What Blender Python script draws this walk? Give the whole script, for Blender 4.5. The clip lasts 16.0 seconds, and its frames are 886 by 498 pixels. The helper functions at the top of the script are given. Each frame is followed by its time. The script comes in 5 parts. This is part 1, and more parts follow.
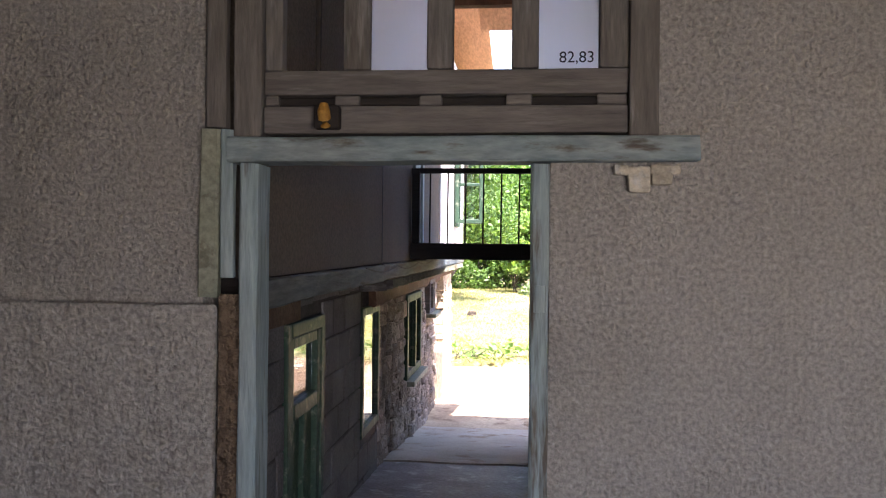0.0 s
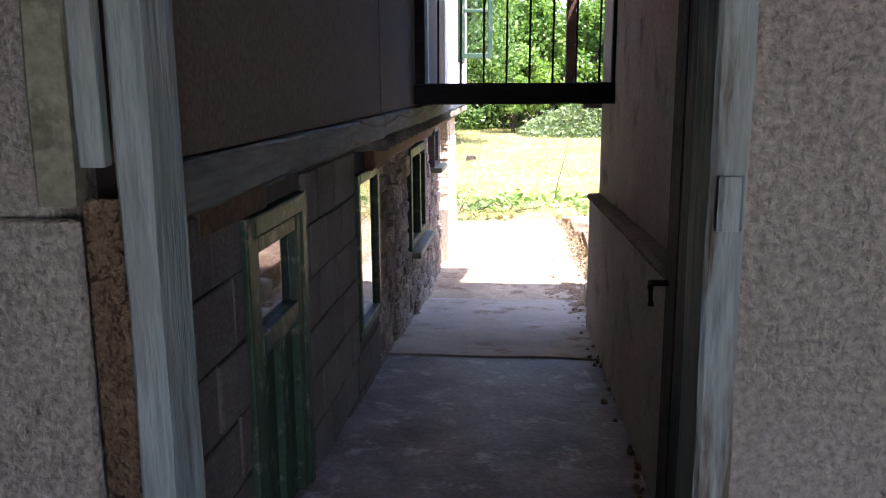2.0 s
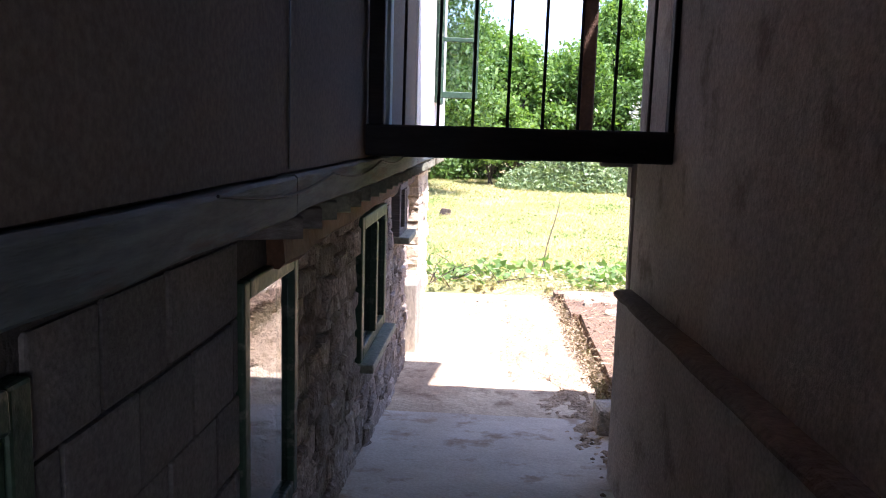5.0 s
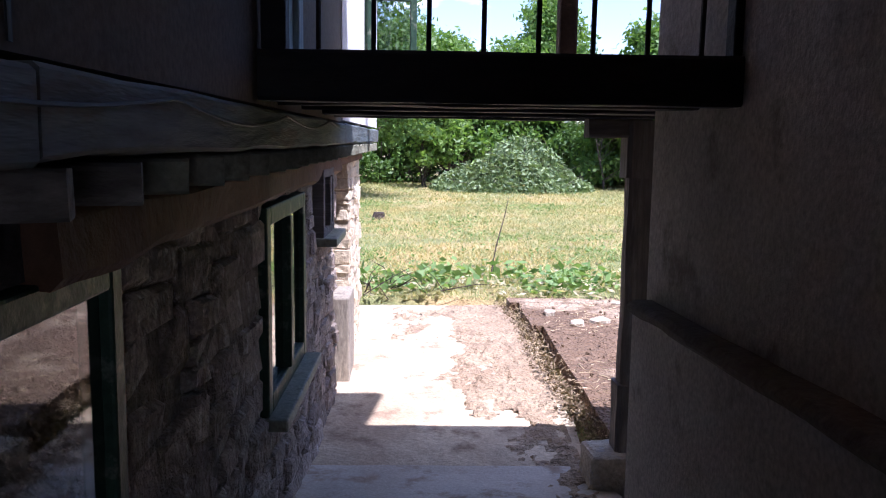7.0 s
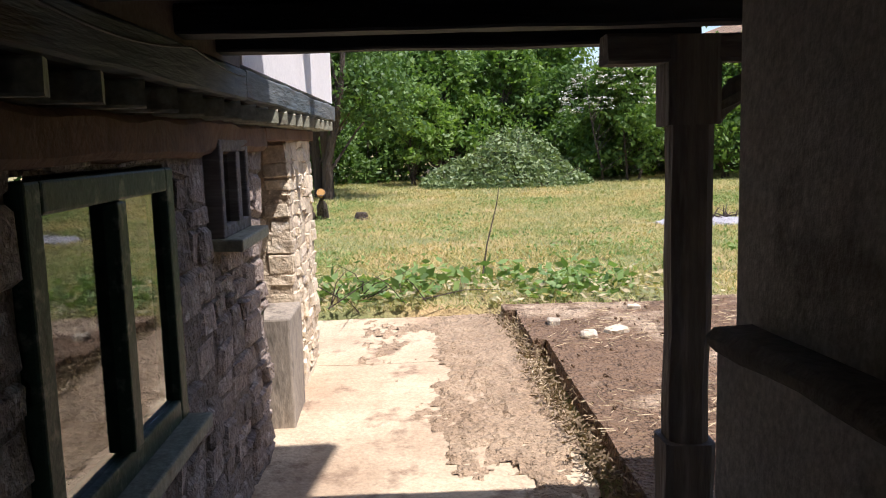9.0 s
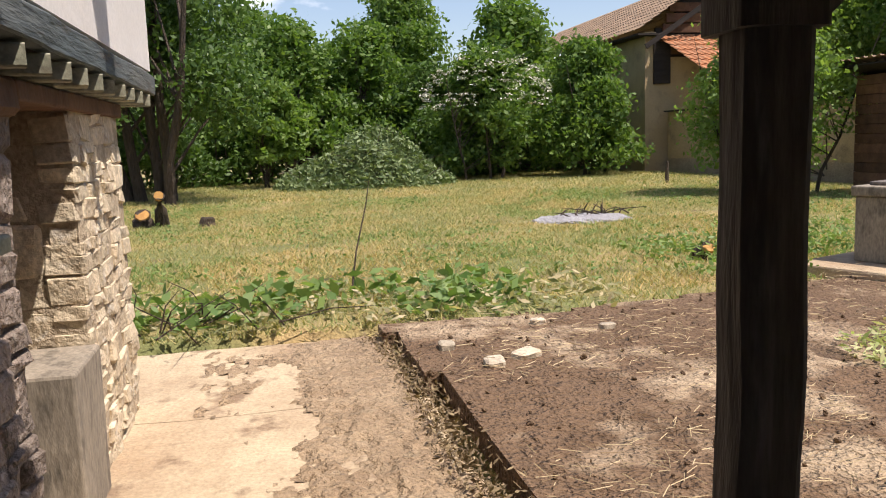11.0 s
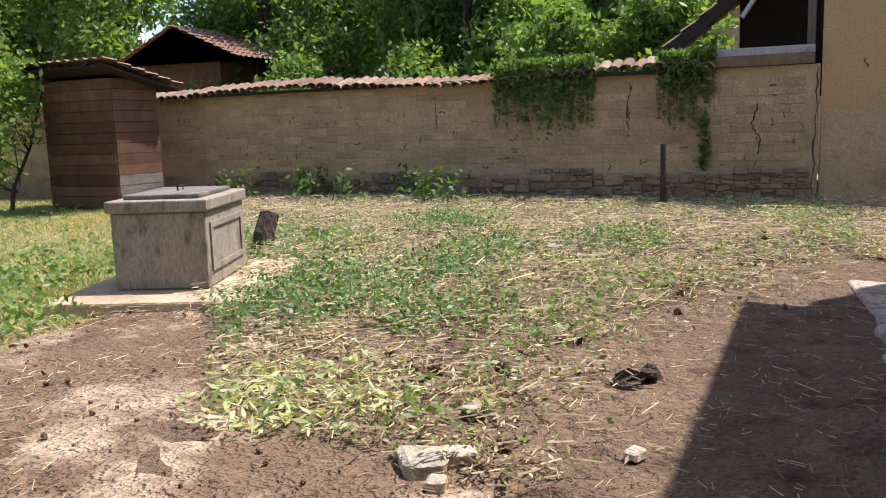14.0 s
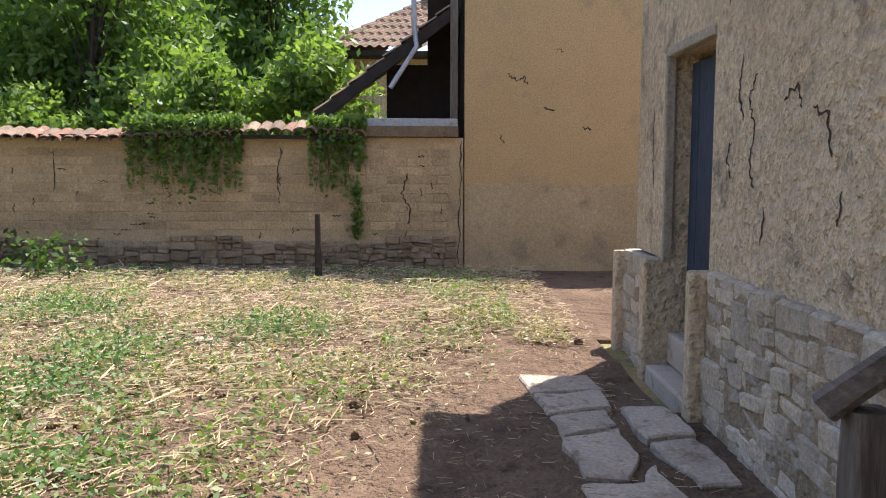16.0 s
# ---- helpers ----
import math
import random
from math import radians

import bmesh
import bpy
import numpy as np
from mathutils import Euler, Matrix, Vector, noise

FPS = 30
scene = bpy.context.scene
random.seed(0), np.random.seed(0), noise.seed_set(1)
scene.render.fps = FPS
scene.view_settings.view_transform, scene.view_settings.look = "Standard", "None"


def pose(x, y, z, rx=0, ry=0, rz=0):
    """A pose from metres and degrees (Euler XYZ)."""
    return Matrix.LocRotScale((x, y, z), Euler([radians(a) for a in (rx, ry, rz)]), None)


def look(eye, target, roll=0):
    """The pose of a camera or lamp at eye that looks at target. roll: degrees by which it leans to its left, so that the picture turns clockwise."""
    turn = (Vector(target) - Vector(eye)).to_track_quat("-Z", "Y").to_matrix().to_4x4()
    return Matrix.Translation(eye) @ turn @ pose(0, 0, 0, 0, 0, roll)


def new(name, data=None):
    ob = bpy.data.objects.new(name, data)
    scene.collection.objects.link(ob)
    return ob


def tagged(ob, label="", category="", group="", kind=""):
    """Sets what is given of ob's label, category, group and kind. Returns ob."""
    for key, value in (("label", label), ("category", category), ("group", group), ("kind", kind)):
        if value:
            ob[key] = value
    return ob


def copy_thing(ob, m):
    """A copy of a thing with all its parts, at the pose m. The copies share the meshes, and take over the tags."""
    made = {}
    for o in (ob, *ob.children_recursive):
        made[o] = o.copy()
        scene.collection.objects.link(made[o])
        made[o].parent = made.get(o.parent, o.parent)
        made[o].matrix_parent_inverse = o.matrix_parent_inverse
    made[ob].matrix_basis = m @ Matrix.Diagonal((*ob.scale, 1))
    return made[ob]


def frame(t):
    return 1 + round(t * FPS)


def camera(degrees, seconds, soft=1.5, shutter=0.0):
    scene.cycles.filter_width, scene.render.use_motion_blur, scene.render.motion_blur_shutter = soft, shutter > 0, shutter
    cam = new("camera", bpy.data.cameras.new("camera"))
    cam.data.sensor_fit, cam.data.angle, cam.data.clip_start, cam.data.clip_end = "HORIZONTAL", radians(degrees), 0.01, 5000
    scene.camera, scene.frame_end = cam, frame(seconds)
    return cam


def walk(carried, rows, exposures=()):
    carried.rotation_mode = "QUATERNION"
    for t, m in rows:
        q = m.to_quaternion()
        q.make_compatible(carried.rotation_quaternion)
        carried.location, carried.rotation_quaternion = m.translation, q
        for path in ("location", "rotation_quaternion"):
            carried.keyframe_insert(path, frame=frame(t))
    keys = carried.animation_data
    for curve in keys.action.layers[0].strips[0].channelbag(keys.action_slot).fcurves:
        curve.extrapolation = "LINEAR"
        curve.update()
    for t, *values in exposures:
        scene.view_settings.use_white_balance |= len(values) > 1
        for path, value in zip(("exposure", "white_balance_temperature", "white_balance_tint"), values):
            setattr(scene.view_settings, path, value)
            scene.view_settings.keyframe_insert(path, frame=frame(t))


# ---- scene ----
cam = camera(56.6, 16.0, 1.1)
PATH = [
    (0, (1.175, -2.833, 1.922), (0.967, -0.844, 1.913), 0.6),
    (0.5, (1.094, -2.503, 1.966), (0.865, -0.519, 1.859), -0.3),
    (1, (0.98, -2.115, 1.925), (0.773, -0.138, 1.701), 0.9),
    (1.5, (0.9, -1.781, 1.943), (0.756, 0.183, 1.595), 0.2),
    (2, (0.868, -1.422, 1.942), (0.686, 0.53, 1.547), -0.4),
    (2.5, (0.78, -1.031, 1.913), (0.617, 0.918, 1.495), 0.5),
    (3, (0.773, -0.668, 1.918), (0.655, 1.269, 1.435), -0.3),
    (3.5, (0.787, -0.349, 1.921), (0.596, 1.585, 1.448), 0.6),
    (4, (0.758, -0.1, 1.92), (0.628, 1.844, 1.47), 0.2),
    (4.5, (0.718, 0.171, 1.908), (0.597, 2.138, 1.567), 0.4),
    (4.7, (0.726, 0.339, 1.926), (0.594, 2.313, 1.633), 1.3),
    (7, (0.611, 1.926, 1.699), (0.659, 3.908, 1.435), 0.8),
    (7.5, (0.606, 2.329, 1.669), (0.691, 4.304, 1.368), 0.4),
    (8, (0.667, 2.708, 1.634), (0.682, 4.689, 1.356), -0.9),
    (10.3, (0.897, 4.209, 1.355), (1.091, 6.185, 1.11), -1.4),
    (10.5, (0.871, 4.35, 1.362), (1.104, 6.323, 1.132), -1.0),
    (11, (0.83, 4.726, 1.347), (1.222, 6.669, 1.083), -1.9),
    (11.5, (0.841, 5.063, 1.352), (1.369, 6.977, 1.114), -2.5),
    (12, (0.856, 5.418, 1.333), (1.755, 7.188, 1.092), -0.4),
    (12.5, (0.934, 5.692, 1.329), (2.124, 7.28, 1.08), -1.6),
    (13, (1.075, 6.001, 1.322), (2.414, 7.474, 1.123), -1.2),
    (13.5, (1.239, 6.241, 1.307), (2.855, 7.401, 1.095), -1.7),
    (14, (1.366, 6.407, 1.29), (3.165, 7.231, 0.997), -1.8),
    (14.5, (1.633, 6.565, 1.315), (3.499, 7.246, 1.075), -0.9),
    (15, (1.893, 6.641, 1.308), (3.827, 7.101, 1.087), 0.4),
    (15.5, (2.136, 6.723, 1.462), (4.116, 6.897, 1.241), 1.9),
    (16, (2.288, 6.724, 1.512), (4.279, 6.724, 1.328), 0.2),
]
EXPOSURE = [(0, 2.95, 6200, 27), (1.5, 2.6, 6000, 27), (3.5, 2.62, 5550, 29), (4.7, 2.3, 5700, 28), (7, 1.25, 5300, 30), (8.2, 0.97, 5500, 25), (10.3, 0.28, 6750, 18), (12.5, 0.62, 6450, 19), (14, 0.7, 6250, 20), (16, 1.02, 6300, 21)]
walk(cam, [(t, look(e, g, r)) for t, e, g, r in PATH], EXPOSURE)

# ---- light ----
SUN_TO = Vector((0.39, -0.30, 1.0)).normalized()
world = bpy.data.worlds.new("sky")
scene.world = world
world.use_nodes = True
wn, wl = world.node_tree.nodes, world.node_tree.links
sky = wn.new("ShaderNodeTexSky")
sky.sky_type, sky.sun_disc = "NISHITA", False
sky.sun_elevation = math.asin(SUN_TO.z)
sky.sun_rotation = math.atan2(SUN_TO.x, SUN_TO.y)
# small fair-weather clouds low in the sky
wtc = wn.new("ShaderNodeTexCoord")
wmap = wn.new("ShaderNodeMapping")
wmap.inputs["Scale"].default_value = (5, 5, 13)
wno = wn.new("ShaderNodeTexNoise")
wno.inputs["Scale"].default_value, wno.inputs["Detail"].default_value = 1.3, 6
wra = wn.new("ShaderNodeValToRGB")
wra.color_ramp.elements[0].position, wra.color_ramp.elements[1].position = 0.60, 0.74
wmx = wn.new("ShaderNodeMix")
wmx.data_type = "RGBA"
wmx.inputs[7].default_value = (9.5, 9.8, 10.2, 1)
wl.new(wtc.outputs["Generated"], wmap.inputs[0])
wl.new(wmap.outputs[0], wno.inputs["Vector"])
wl.new(wno.outputs[0], wra.inputs[0])
wl.new(wra.outputs[0], wmx.inputs[0])
wl.new(sky.outputs[0], wmx.inputs[6])
wl.new(wmx.outputs[2], wn["Background"].inputs[0])
wn["Background"].inputs[1].default_value = 0.13
sun = new("sun", bpy.data.lights.new("sun", "SUN"))
sun.data.energy, sun.data.angle, sun.data.color = 4.9, radians(0.6), (1.0, 0.95, 0.86)
sun.matrix_world = look(SUN_TO * 30, (0, 0, 0))
# added fill lamp for daylight, in the unseen wide opening behind the start of the walk
fill_lamp = new("opening_fill", bpy.data.lights.new("opening_fill", "AREA"))
fill_lamp.data.shape, fill_lamp.data.size, fill_lamp.data.size_y = "RECTANGLE", 3.0, 2.0
fill_lamp.data.energy, fill_lamp.data.color = 12, (0.86, 0.93, 1.0)
fill_lamp.matrix_world = look((3.0, -5.98, 1.5), (3.3, 0, 1.5))

# ---- materials ----
def M(name, c1, c2, scale=2.0, rough=0.85, bump=0.25, fine=60.0, rnd=0.0, metal=0.0, c3=None, stretch=(1, 1, 1), fdark=0.35, dist=0.01, mid=0.55, obj=False, blur=0.15):
    m = bpy.data.materials.new(name)
    m.use_nodes = True
    n, l = m.node_tree.nodes, m.node_tree.links
    b = n["Principled BSDF"]
    b.inputs["Roughness"].default_value, b.inputs["Metallic"].default_value = rough, metal
    b.inputs["Specular IOR Level"].default_value = 0.3
    if obj:
        src = n.new("ShaderNodeTexCoord").outputs["Object"]
    else:
        src = n.new("ShaderNodeNewGeometry").outputs["Position"]
    mp = n.new("ShaderNodeMapping")
    mp.inputs["Scale"].default_value = stretch
    l.new(src, mp.inputs[0])
    def noi(sc, det):
        t = n.new("ShaderNodeTexNoise")
        t.inputs["Scale"].default_value, t.inputs["Detail"].default_value = sc, det
        t.inputs["Roughness"].default_value = 0.62
        l.new(mp.outputs[0], t.inputs["Vector"])
        return t.outputs[0]
    def mix(f, a, bb, mode="MIX"):
        x = n.new("ShaderNodeMix")
        x.data_type, x.blend_type = "RGBA", mode
        for s, v in ((0, f), (6, a), (7, bb)):
            if isinstance(v, (float, int)):
                x.inputs[s].default_value = v
            elif isinstance(v, tuple):
                x.inputs[s].default_value = (*v, 1)
            else:
                l.new(v, x.inputs[s])
        return x.outputs[2]
    def ramp(v, a, bb):
        r = n.new("ShaderNodeMapRange")
        r.inputs[1].default_value, r.inputs[2].default_value = a, bb
        l.new(v, r.inputs[0])
        return r.outputs[0]
    big, fn = noi(scale, 5), noi(fine, 3)
    col = mix(ramp(big, mid - blur, mid + blur), c1, c2)
    if c3:
        col = mix(ramp(noi(scale * 2.7, 6), 0.56, 0.66), col, c3)
    col = mix(ramp(fn, 0.35, 0.7), mix(fdark, col, (0, 0, 0)), col)
    if rnd:
        hs = n.new("ShaderNodeHueSaturation")
        oi = n.new("ShaderNodeObjectInfo").outputs["Random"]
        r = n.new("ShaderNodeMapRange")
        r.inputs[3].default_value, r.inputs[4].default_value = 1 - rnd, 1 + rnd
        l.new(oi, r.inputs[0])
        l.new(r.outputs[0], hs.inputs["Value"])
        l.new(col, hs.inputs["Color"])
        col = hs.outputs[0]
    l.new(col, b.inputs["Base Color"])
    if bump:
        bp = n.new("ShaderNodeBump")
        bp.inputs["Strength"].default_value, bp.inputs["Distance"].default_value = bump, dist
        l.new(fn, bp.inputs["Height"])
        bp2 = n.new("ShaderNodeBump")
        bp2.inputs["Strength"].default_value, bp2.inputs["Distance"].default_value = bump, dist * 4
        l.new(noi(scale * 5, 4), bp2.inputs["Height"])
        l.new(bp.outputs[0], bp2.inputs["Normal"])
        l.new(bp2.outputs[0], b.inputs["Normal"])
    return m

def leaf_mat(name, c1, c2, trans=0.4, rough=0.5):
    m = bpy.data.materials.new(name)
    m.use_nodes = True
    n, l = m.node_tree.nodes, m.node_tree.links
    b = n["Principled BSDF"]
    b.inputs["Roughness"].default_value = rough
    b.inputs["Specular IOR Level"].default_value = 0.35
    g = n.new("ShaderNodeNewGeometry")
    x = n.new("ShaderNodeMix")
    x.data_type = "RGBA"
    x.inputs[6].default_value, x.inputs[7].default_value = (*c1, 1), (*c2, 1)
    l.new(g.outputs["Random Per Island"], x.inputs[0])
    l.new(x.outputs[2], b.inputs["Base Color"])
    t = n.new("ShaderNodeBsdfTranslucent")
    br = n.new("ShaderNodeMix")
    br.data_type, br.blend_type = "RGBA", "MULTIPLY"
    br.inputs[0].default_value = 1
    br.inputs[7].default_value = (1.5, 1.6, 0.7, 1)
    l.new(x.outputs[2], br.inputs[6])
    l.new(br.outputs[2], t.inputs[0])
    ms = n.new("ShaderNodeMixShader")
    ms.inputs[0].default_value = trans
    l.new(b.outputs[0], ms.inputs[1])
    l.new(t.outputs[0], ms.inputs[2])
    l.new(ms.outputs[0], n["Material Output"].inputs[0])
    return m

PLASTER_ROOM = M("rough_cast_plaster", (0.50, 0.45, 0.39), (0.41, 0.365, 0.31), 0.9, 0.95, 1.0, 62, fdark=0.42, dist=0.016)
PLASTER_DIRTY = M("dirty_plaster", (0.70, 0.66, 0.60), (0.52, 0.48, 0.43), 1.1, 0.95, 0.5, 55, c3=(0.40, 0.36, 0.31), dist=0.008)
# brown plaster, base colour lowered to carry the lane's dimness
PLASTER_WARM = M("dimmed_upper_plaster", (0.165, 0.13, 0.098), (0.13, 0.102, 0.08), 0.8, 0.95, 0.25, 60, dist=0.005)
WHITEWASH = M("whitewash", (0.78, 0.75, 0.71), (0.70, 0.66, 0.61), 0.8, 0.9, 0.15, 50, fdark=0.12, dist=0.005)
TEAL_WOOD = M("flaking_teal_paint", (0.33, 0.42, 0.42), (0.42, 0.46, 0.43), 5, 0.75, 0.6, 40, c3=(0.16, 0.13, 0.10), stretch=(1, 1, 0.12), dist=0.006)
# TEAL_BEAM recoloured darker; the shade under the jetty is in the colour
LANE_BEAM = M("shaded_blue_beam", (0.10, 0.125, 0.13), (0.17, 0.175, 0.16), 5, 0.75, 0.6, 40, c3=(0.11, 0.09, 0.07), stretch=(0.25, 0.12, 1), dist=0.006)
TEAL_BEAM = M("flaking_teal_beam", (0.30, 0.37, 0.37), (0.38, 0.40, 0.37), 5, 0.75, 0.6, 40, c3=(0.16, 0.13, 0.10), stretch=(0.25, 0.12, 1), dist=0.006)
GREY_WOOD = M("weathered_grey_wood", (0.22, 0.19, 0.165), (0.15, 0.125, 0.11), 6, 0.85, 0.6, 45, c3=(0.30, 0.27, 0.24), stretch=(0.12, 1, 1), dist=0.006)
GREY_WOOD_V = M("weathered_grey_wood_upright", (0.24, 0.21, 0.18), (0.14, 0.115, 0.095), 6, 0.85, 0.6, 45, c3=(0.30, 0.27, 0.24), stretch=(1, 1, 0.12), dist=0.006)
BROWN_WOOD = M("brown_wood", (0.20, 0.105, 0.06), (0.12, 0.06, 0.035), 5, 0.8, 0.5, 40, rnd=0.35, stretch=(1, 1, 1), dist=0.006)
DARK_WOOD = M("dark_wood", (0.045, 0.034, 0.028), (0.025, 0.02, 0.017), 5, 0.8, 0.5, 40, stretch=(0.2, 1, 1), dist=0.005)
BLACK_PAINT = M("dark_painted_timber", (0.03, 0.032, 0.036), (0.02, 0.02, 0.024), 4, 0.7, 0.4, 40, stretch=(0.2, 1, 1), dist=0.004)
GREEN_PAINT = M("green_painted_wood", (0.032, 0.072, 0.042), (0.052, 0.095, 0.058), 4, 0.5, 0.4, 50, c3=(0.20, 0.22, 0.16), dist=0.003)
BEIGE_PAINT = M("worn_cream_paint", (0.38, 0.37, 0.27), (0.27, 0.275, 0.195), 5, 0.6, 0.3, 50, c3=(0.22, 0.2, 0.14), dist=0.003)
BLOCK = M("grey_block", (0.20, 0.182, 0.17), (0.14, 0.126, 0.12), 2.2, 0.95, 0.6, 70, rnd=0.15, dist=0.006)
JOINT = M("mortar", (0.11, 0.098, 0.09), (0.075, 0.065, 0.058), 3, 0.95, 0.5, 60, dist=0.006)
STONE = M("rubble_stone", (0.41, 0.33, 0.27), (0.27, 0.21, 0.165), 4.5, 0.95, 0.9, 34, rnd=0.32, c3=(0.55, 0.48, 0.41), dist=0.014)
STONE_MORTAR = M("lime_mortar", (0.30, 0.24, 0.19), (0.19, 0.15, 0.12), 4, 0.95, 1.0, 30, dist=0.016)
STONE_PALE = M("pale_limestone", (0.66, 0.57, 0.43), (0.52, 0.44, 0.33), 3.5, 0.95, 0.6, 40, rnd=0.22, c3=(0.60, 0.56, 0.50), dist=0.010)
# STONE_PALE made lighter and warmer; the pier's sunlight is in the colour
STONE_SUN = M("sunlit_limestone", (0.78, 0.66, 0.47), (0.64, 0.51, 0.35), 3.5, 0.95, 0.6, 40, rnd=0.18, c3=(0.72, 0.64, 0.52), dist=0.010)
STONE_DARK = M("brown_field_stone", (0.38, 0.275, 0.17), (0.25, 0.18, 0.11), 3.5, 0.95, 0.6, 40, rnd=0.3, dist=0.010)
MUD = M("ochre_mud_plaster", (0.56, 0.42, 0.24), (0.47, 0.34, 0.185), 0.8, 0.95, 0.45, 40, c3=(0.40, 0.30, 0.18), dist=0.010)
MUD_PALE = M("grey_mud_plaster", (0.76, 0.61, 0.41), (0.63, 0.49, 0.32), 1.1, 0.95, 1.0, 22, c3=(0.42, 0.34, 0.24), dist=0.02)
MUD_BRICK = M("mud_brick", (0.55, 0.40, 0.225), (0.44, 0.315, 0.175), 2.2, 0.95, 0.7, 34, rnd=0.16, dist=0.012)
OCHRE = M("ochre_wall_paint", (0.60, 0.42, 0.21), (0.53, 0.36, 0.175), 0.5, 0.95, 0.3, 45, c3=(0.50, 0.36, 0.20), dist=0.006)
TILE = M("clay_tile", (0.36, 0.20, 0.13), (0.27, 0.16, 0.11), 3, 0.9, 0.5, 40, rnd=0.3, c3=(0.36, 0.31, 0.25), dist=0.006)
TILE_OLD = M("weathered_clay_tile", (0.34, 0.24, 0.16), (0.25, 0.18, 0.125), 2.2, 0.9, 0.5, 30, rnd=0.3, c3=(0.16, 0.13, 0.10), dist=0.008)
TILE_ORANGE = M("orange_clay_tile", (0.48, 0.21, 0.10), (0.38, 0.18, 0.10), 2.2, 0.9, 0.5, 30, rnd=0.25, c3=(0.36, 0.28, 0.18), dist=0.008)
CONCRETE = M("worn_concrete", (0.60, 0.53, 0.43), (0.46, 0.38, 0.29), 1.3, 0.9, 0.4, 60, c3=(0.36, 0.26, 0.175), dist=0.006, fdark=0.2)
CONCRETE_DIRTY = M("stained_concrete", (0.64, 0.52, 0.35), (0.42, 0.30, 0.19), 1.1, 0.92, 0.6, 45, c3=(0.30, 0.21, 0.135), dist=0.012, fdark=0.25, mid=0.53)
# dark mottled floor colour with pale spots, darker than CONCRETE
PACKED_FLOOR = M("dark_packed_floor", (0.36, 0.345, 0.345), (0.17, 0.155, 0.15), 2.2, 0.6, 0.4, 40, c3=(0.56, 0.55, 0.55), dist=0.005)
YARD = M("dirt_on_concrete", (0.235, 0.15, 0.09), (0.58, 0.44, 0.29), 0.85, 0.95, 1.0, 34, c3=(0.17, 0.105, 0.06), dist=0.03, mid=0.55, blur=0.05)
SOIL = M("dry_soil", (0.19, 0.125, 0.078), (0.29, 0.20, 0.125), 1.3, 1.0, 1.0, 40, c3=(0.125, 0.078, 0.047), dist=0.03)
LAWN = M("mown_lawn_soil", (0.24, 0.25, 0.10), (0.50, 0.36, 0.17), 0.55, 1.0, 0.9, 40, c3=(0.20, 0.14, 0.075), dist=0.02, mid=0.53, blur=0.09)
WELL = M("stained_well_concrete", (0.40, 0.34, 0.26), (0.29, 0.25, 0.195), 3.0, 0.95, 0.4, 55, c3=(0.21, 0.18, 0.14), stretch=(1, 1, 0.35), dist=0.006)
ASH = M("grey_ash", (0.50, 0.49, 0.50), (0.36, 0.35, 0.35), 3, 1.0, 0.8, 40, dist=0.02)
BARK = M("bark", (0.13, 0.10, 0.075), (0.085, 0.065, 0.05), 6, 0.95, 0.8, 30, stretch=(1, 1, 0.2), dist=0.02)
CUT_WOOD = M("fresh_cut_wood", (0.60, 0.33, 0.10), (0.45, 0.23, 0.07), 8, 0.8, 0.3, 60)
IRON = M("dark_iron", (0.04, 0.038, 0.036), (0.06, 0.045, 0.035), 8, 0.5, 0.2, 80, metal=0.7)
ZINC = M("zinc_pipe", (0.50, 0.52, 0.56), (0.40, 0.42, 0.45), 5, 0.4, 0.1, 60, metal=0.6)
BLUE_DOOR = M("faded_blue_door", (0.055, 0.075, 0.11), (0.04, 0.055, 0.08), 4, 0.7, 0.3, 50, stretch=(1, 1, 0.2))
CABLE = M("black_cable", (0.02, 0.02, 0.02), (0.03, 0.03, 0.03), 5, 0.6, 0)
RUST_PATCH = M("brown_stain_plaster", (0.20, 0.13, 0.08), (0.14, 0.09, 0.06), 4, 0.95, 0.5, 50)
YELLOW = M("yellow_bakelite", (0.55, 0.28, 0.05), (0.45, 0.22, 0.04), 6, 0.4, 0.1)
FLOWER = M("cream_elder_flower", (0.75, 0.74, 0.62), (0.65, 0.65, 0.5), 6, 0.8, 0.0)
INK = M("dark_ink", (0.04, 0.04, 0.05), (0.05, 0.05, 0.06), 5, 0.8, 0.0)
SOFFIT = M("orange_roof_boards", (0.62, 0.36, 0.22), (0.52, 0.29, 0.17), 2, 0.85, 0.3, 40, stretch=(1, 0.2, 1), dist=0.004)
DOOR_TEAL = M("dull_teal_door_paint", (0.10, 0.125, 0.125), (0.07, 0.085, 0.085), 4, 0.7, 0.5, 40, c3=(0.05, 0.045, 0.04), stretch=(1, 1, 0.12), dist=0.005)
STRAW = leaf_mat("dry_stalks", (0.76, 0.62, 0.40), (0.20, 0.13, 0.07), 0.15, 0.8)
ROOTS = leaf_mat("matted_roots", (0.13, 0.09, 0.055), (0.34, 0.26, 0.15), 0.1, 0.9)
GRASS = leaf_mat("short_grass", (0.14, 0.20, 0.06), (0.54, 0.44, 0.22), 0.3, 0.6)
STRAW_GRASS = leaf_mat("bleached_grass", (0.62, 0.47, 0.22), (0.38, 0.27, 0.12), 0.25, 0.7)
WEED = leaf_mat("weed_leaf", (0.11, 0.20, 0.06), (0.24, 0.33, 0.11), 0.35)
WEED_PALE = leaf_mat("wilting_weed_leaf", (0.11, 0.15, 0.05), (0.64, 0.53, 0.35), 0.3)
WEED_BLUE = leaf_mat("nettle_leaf", (0.055, 0.13, 0.04), (0.20, 0.32, 0.12), 0.3)
WILT_LIGHT = leaf_mat("pale_wilted_leaf", (0.30, 0.38, 0.14), (0.62, 0.62, 0.36), 0.35)
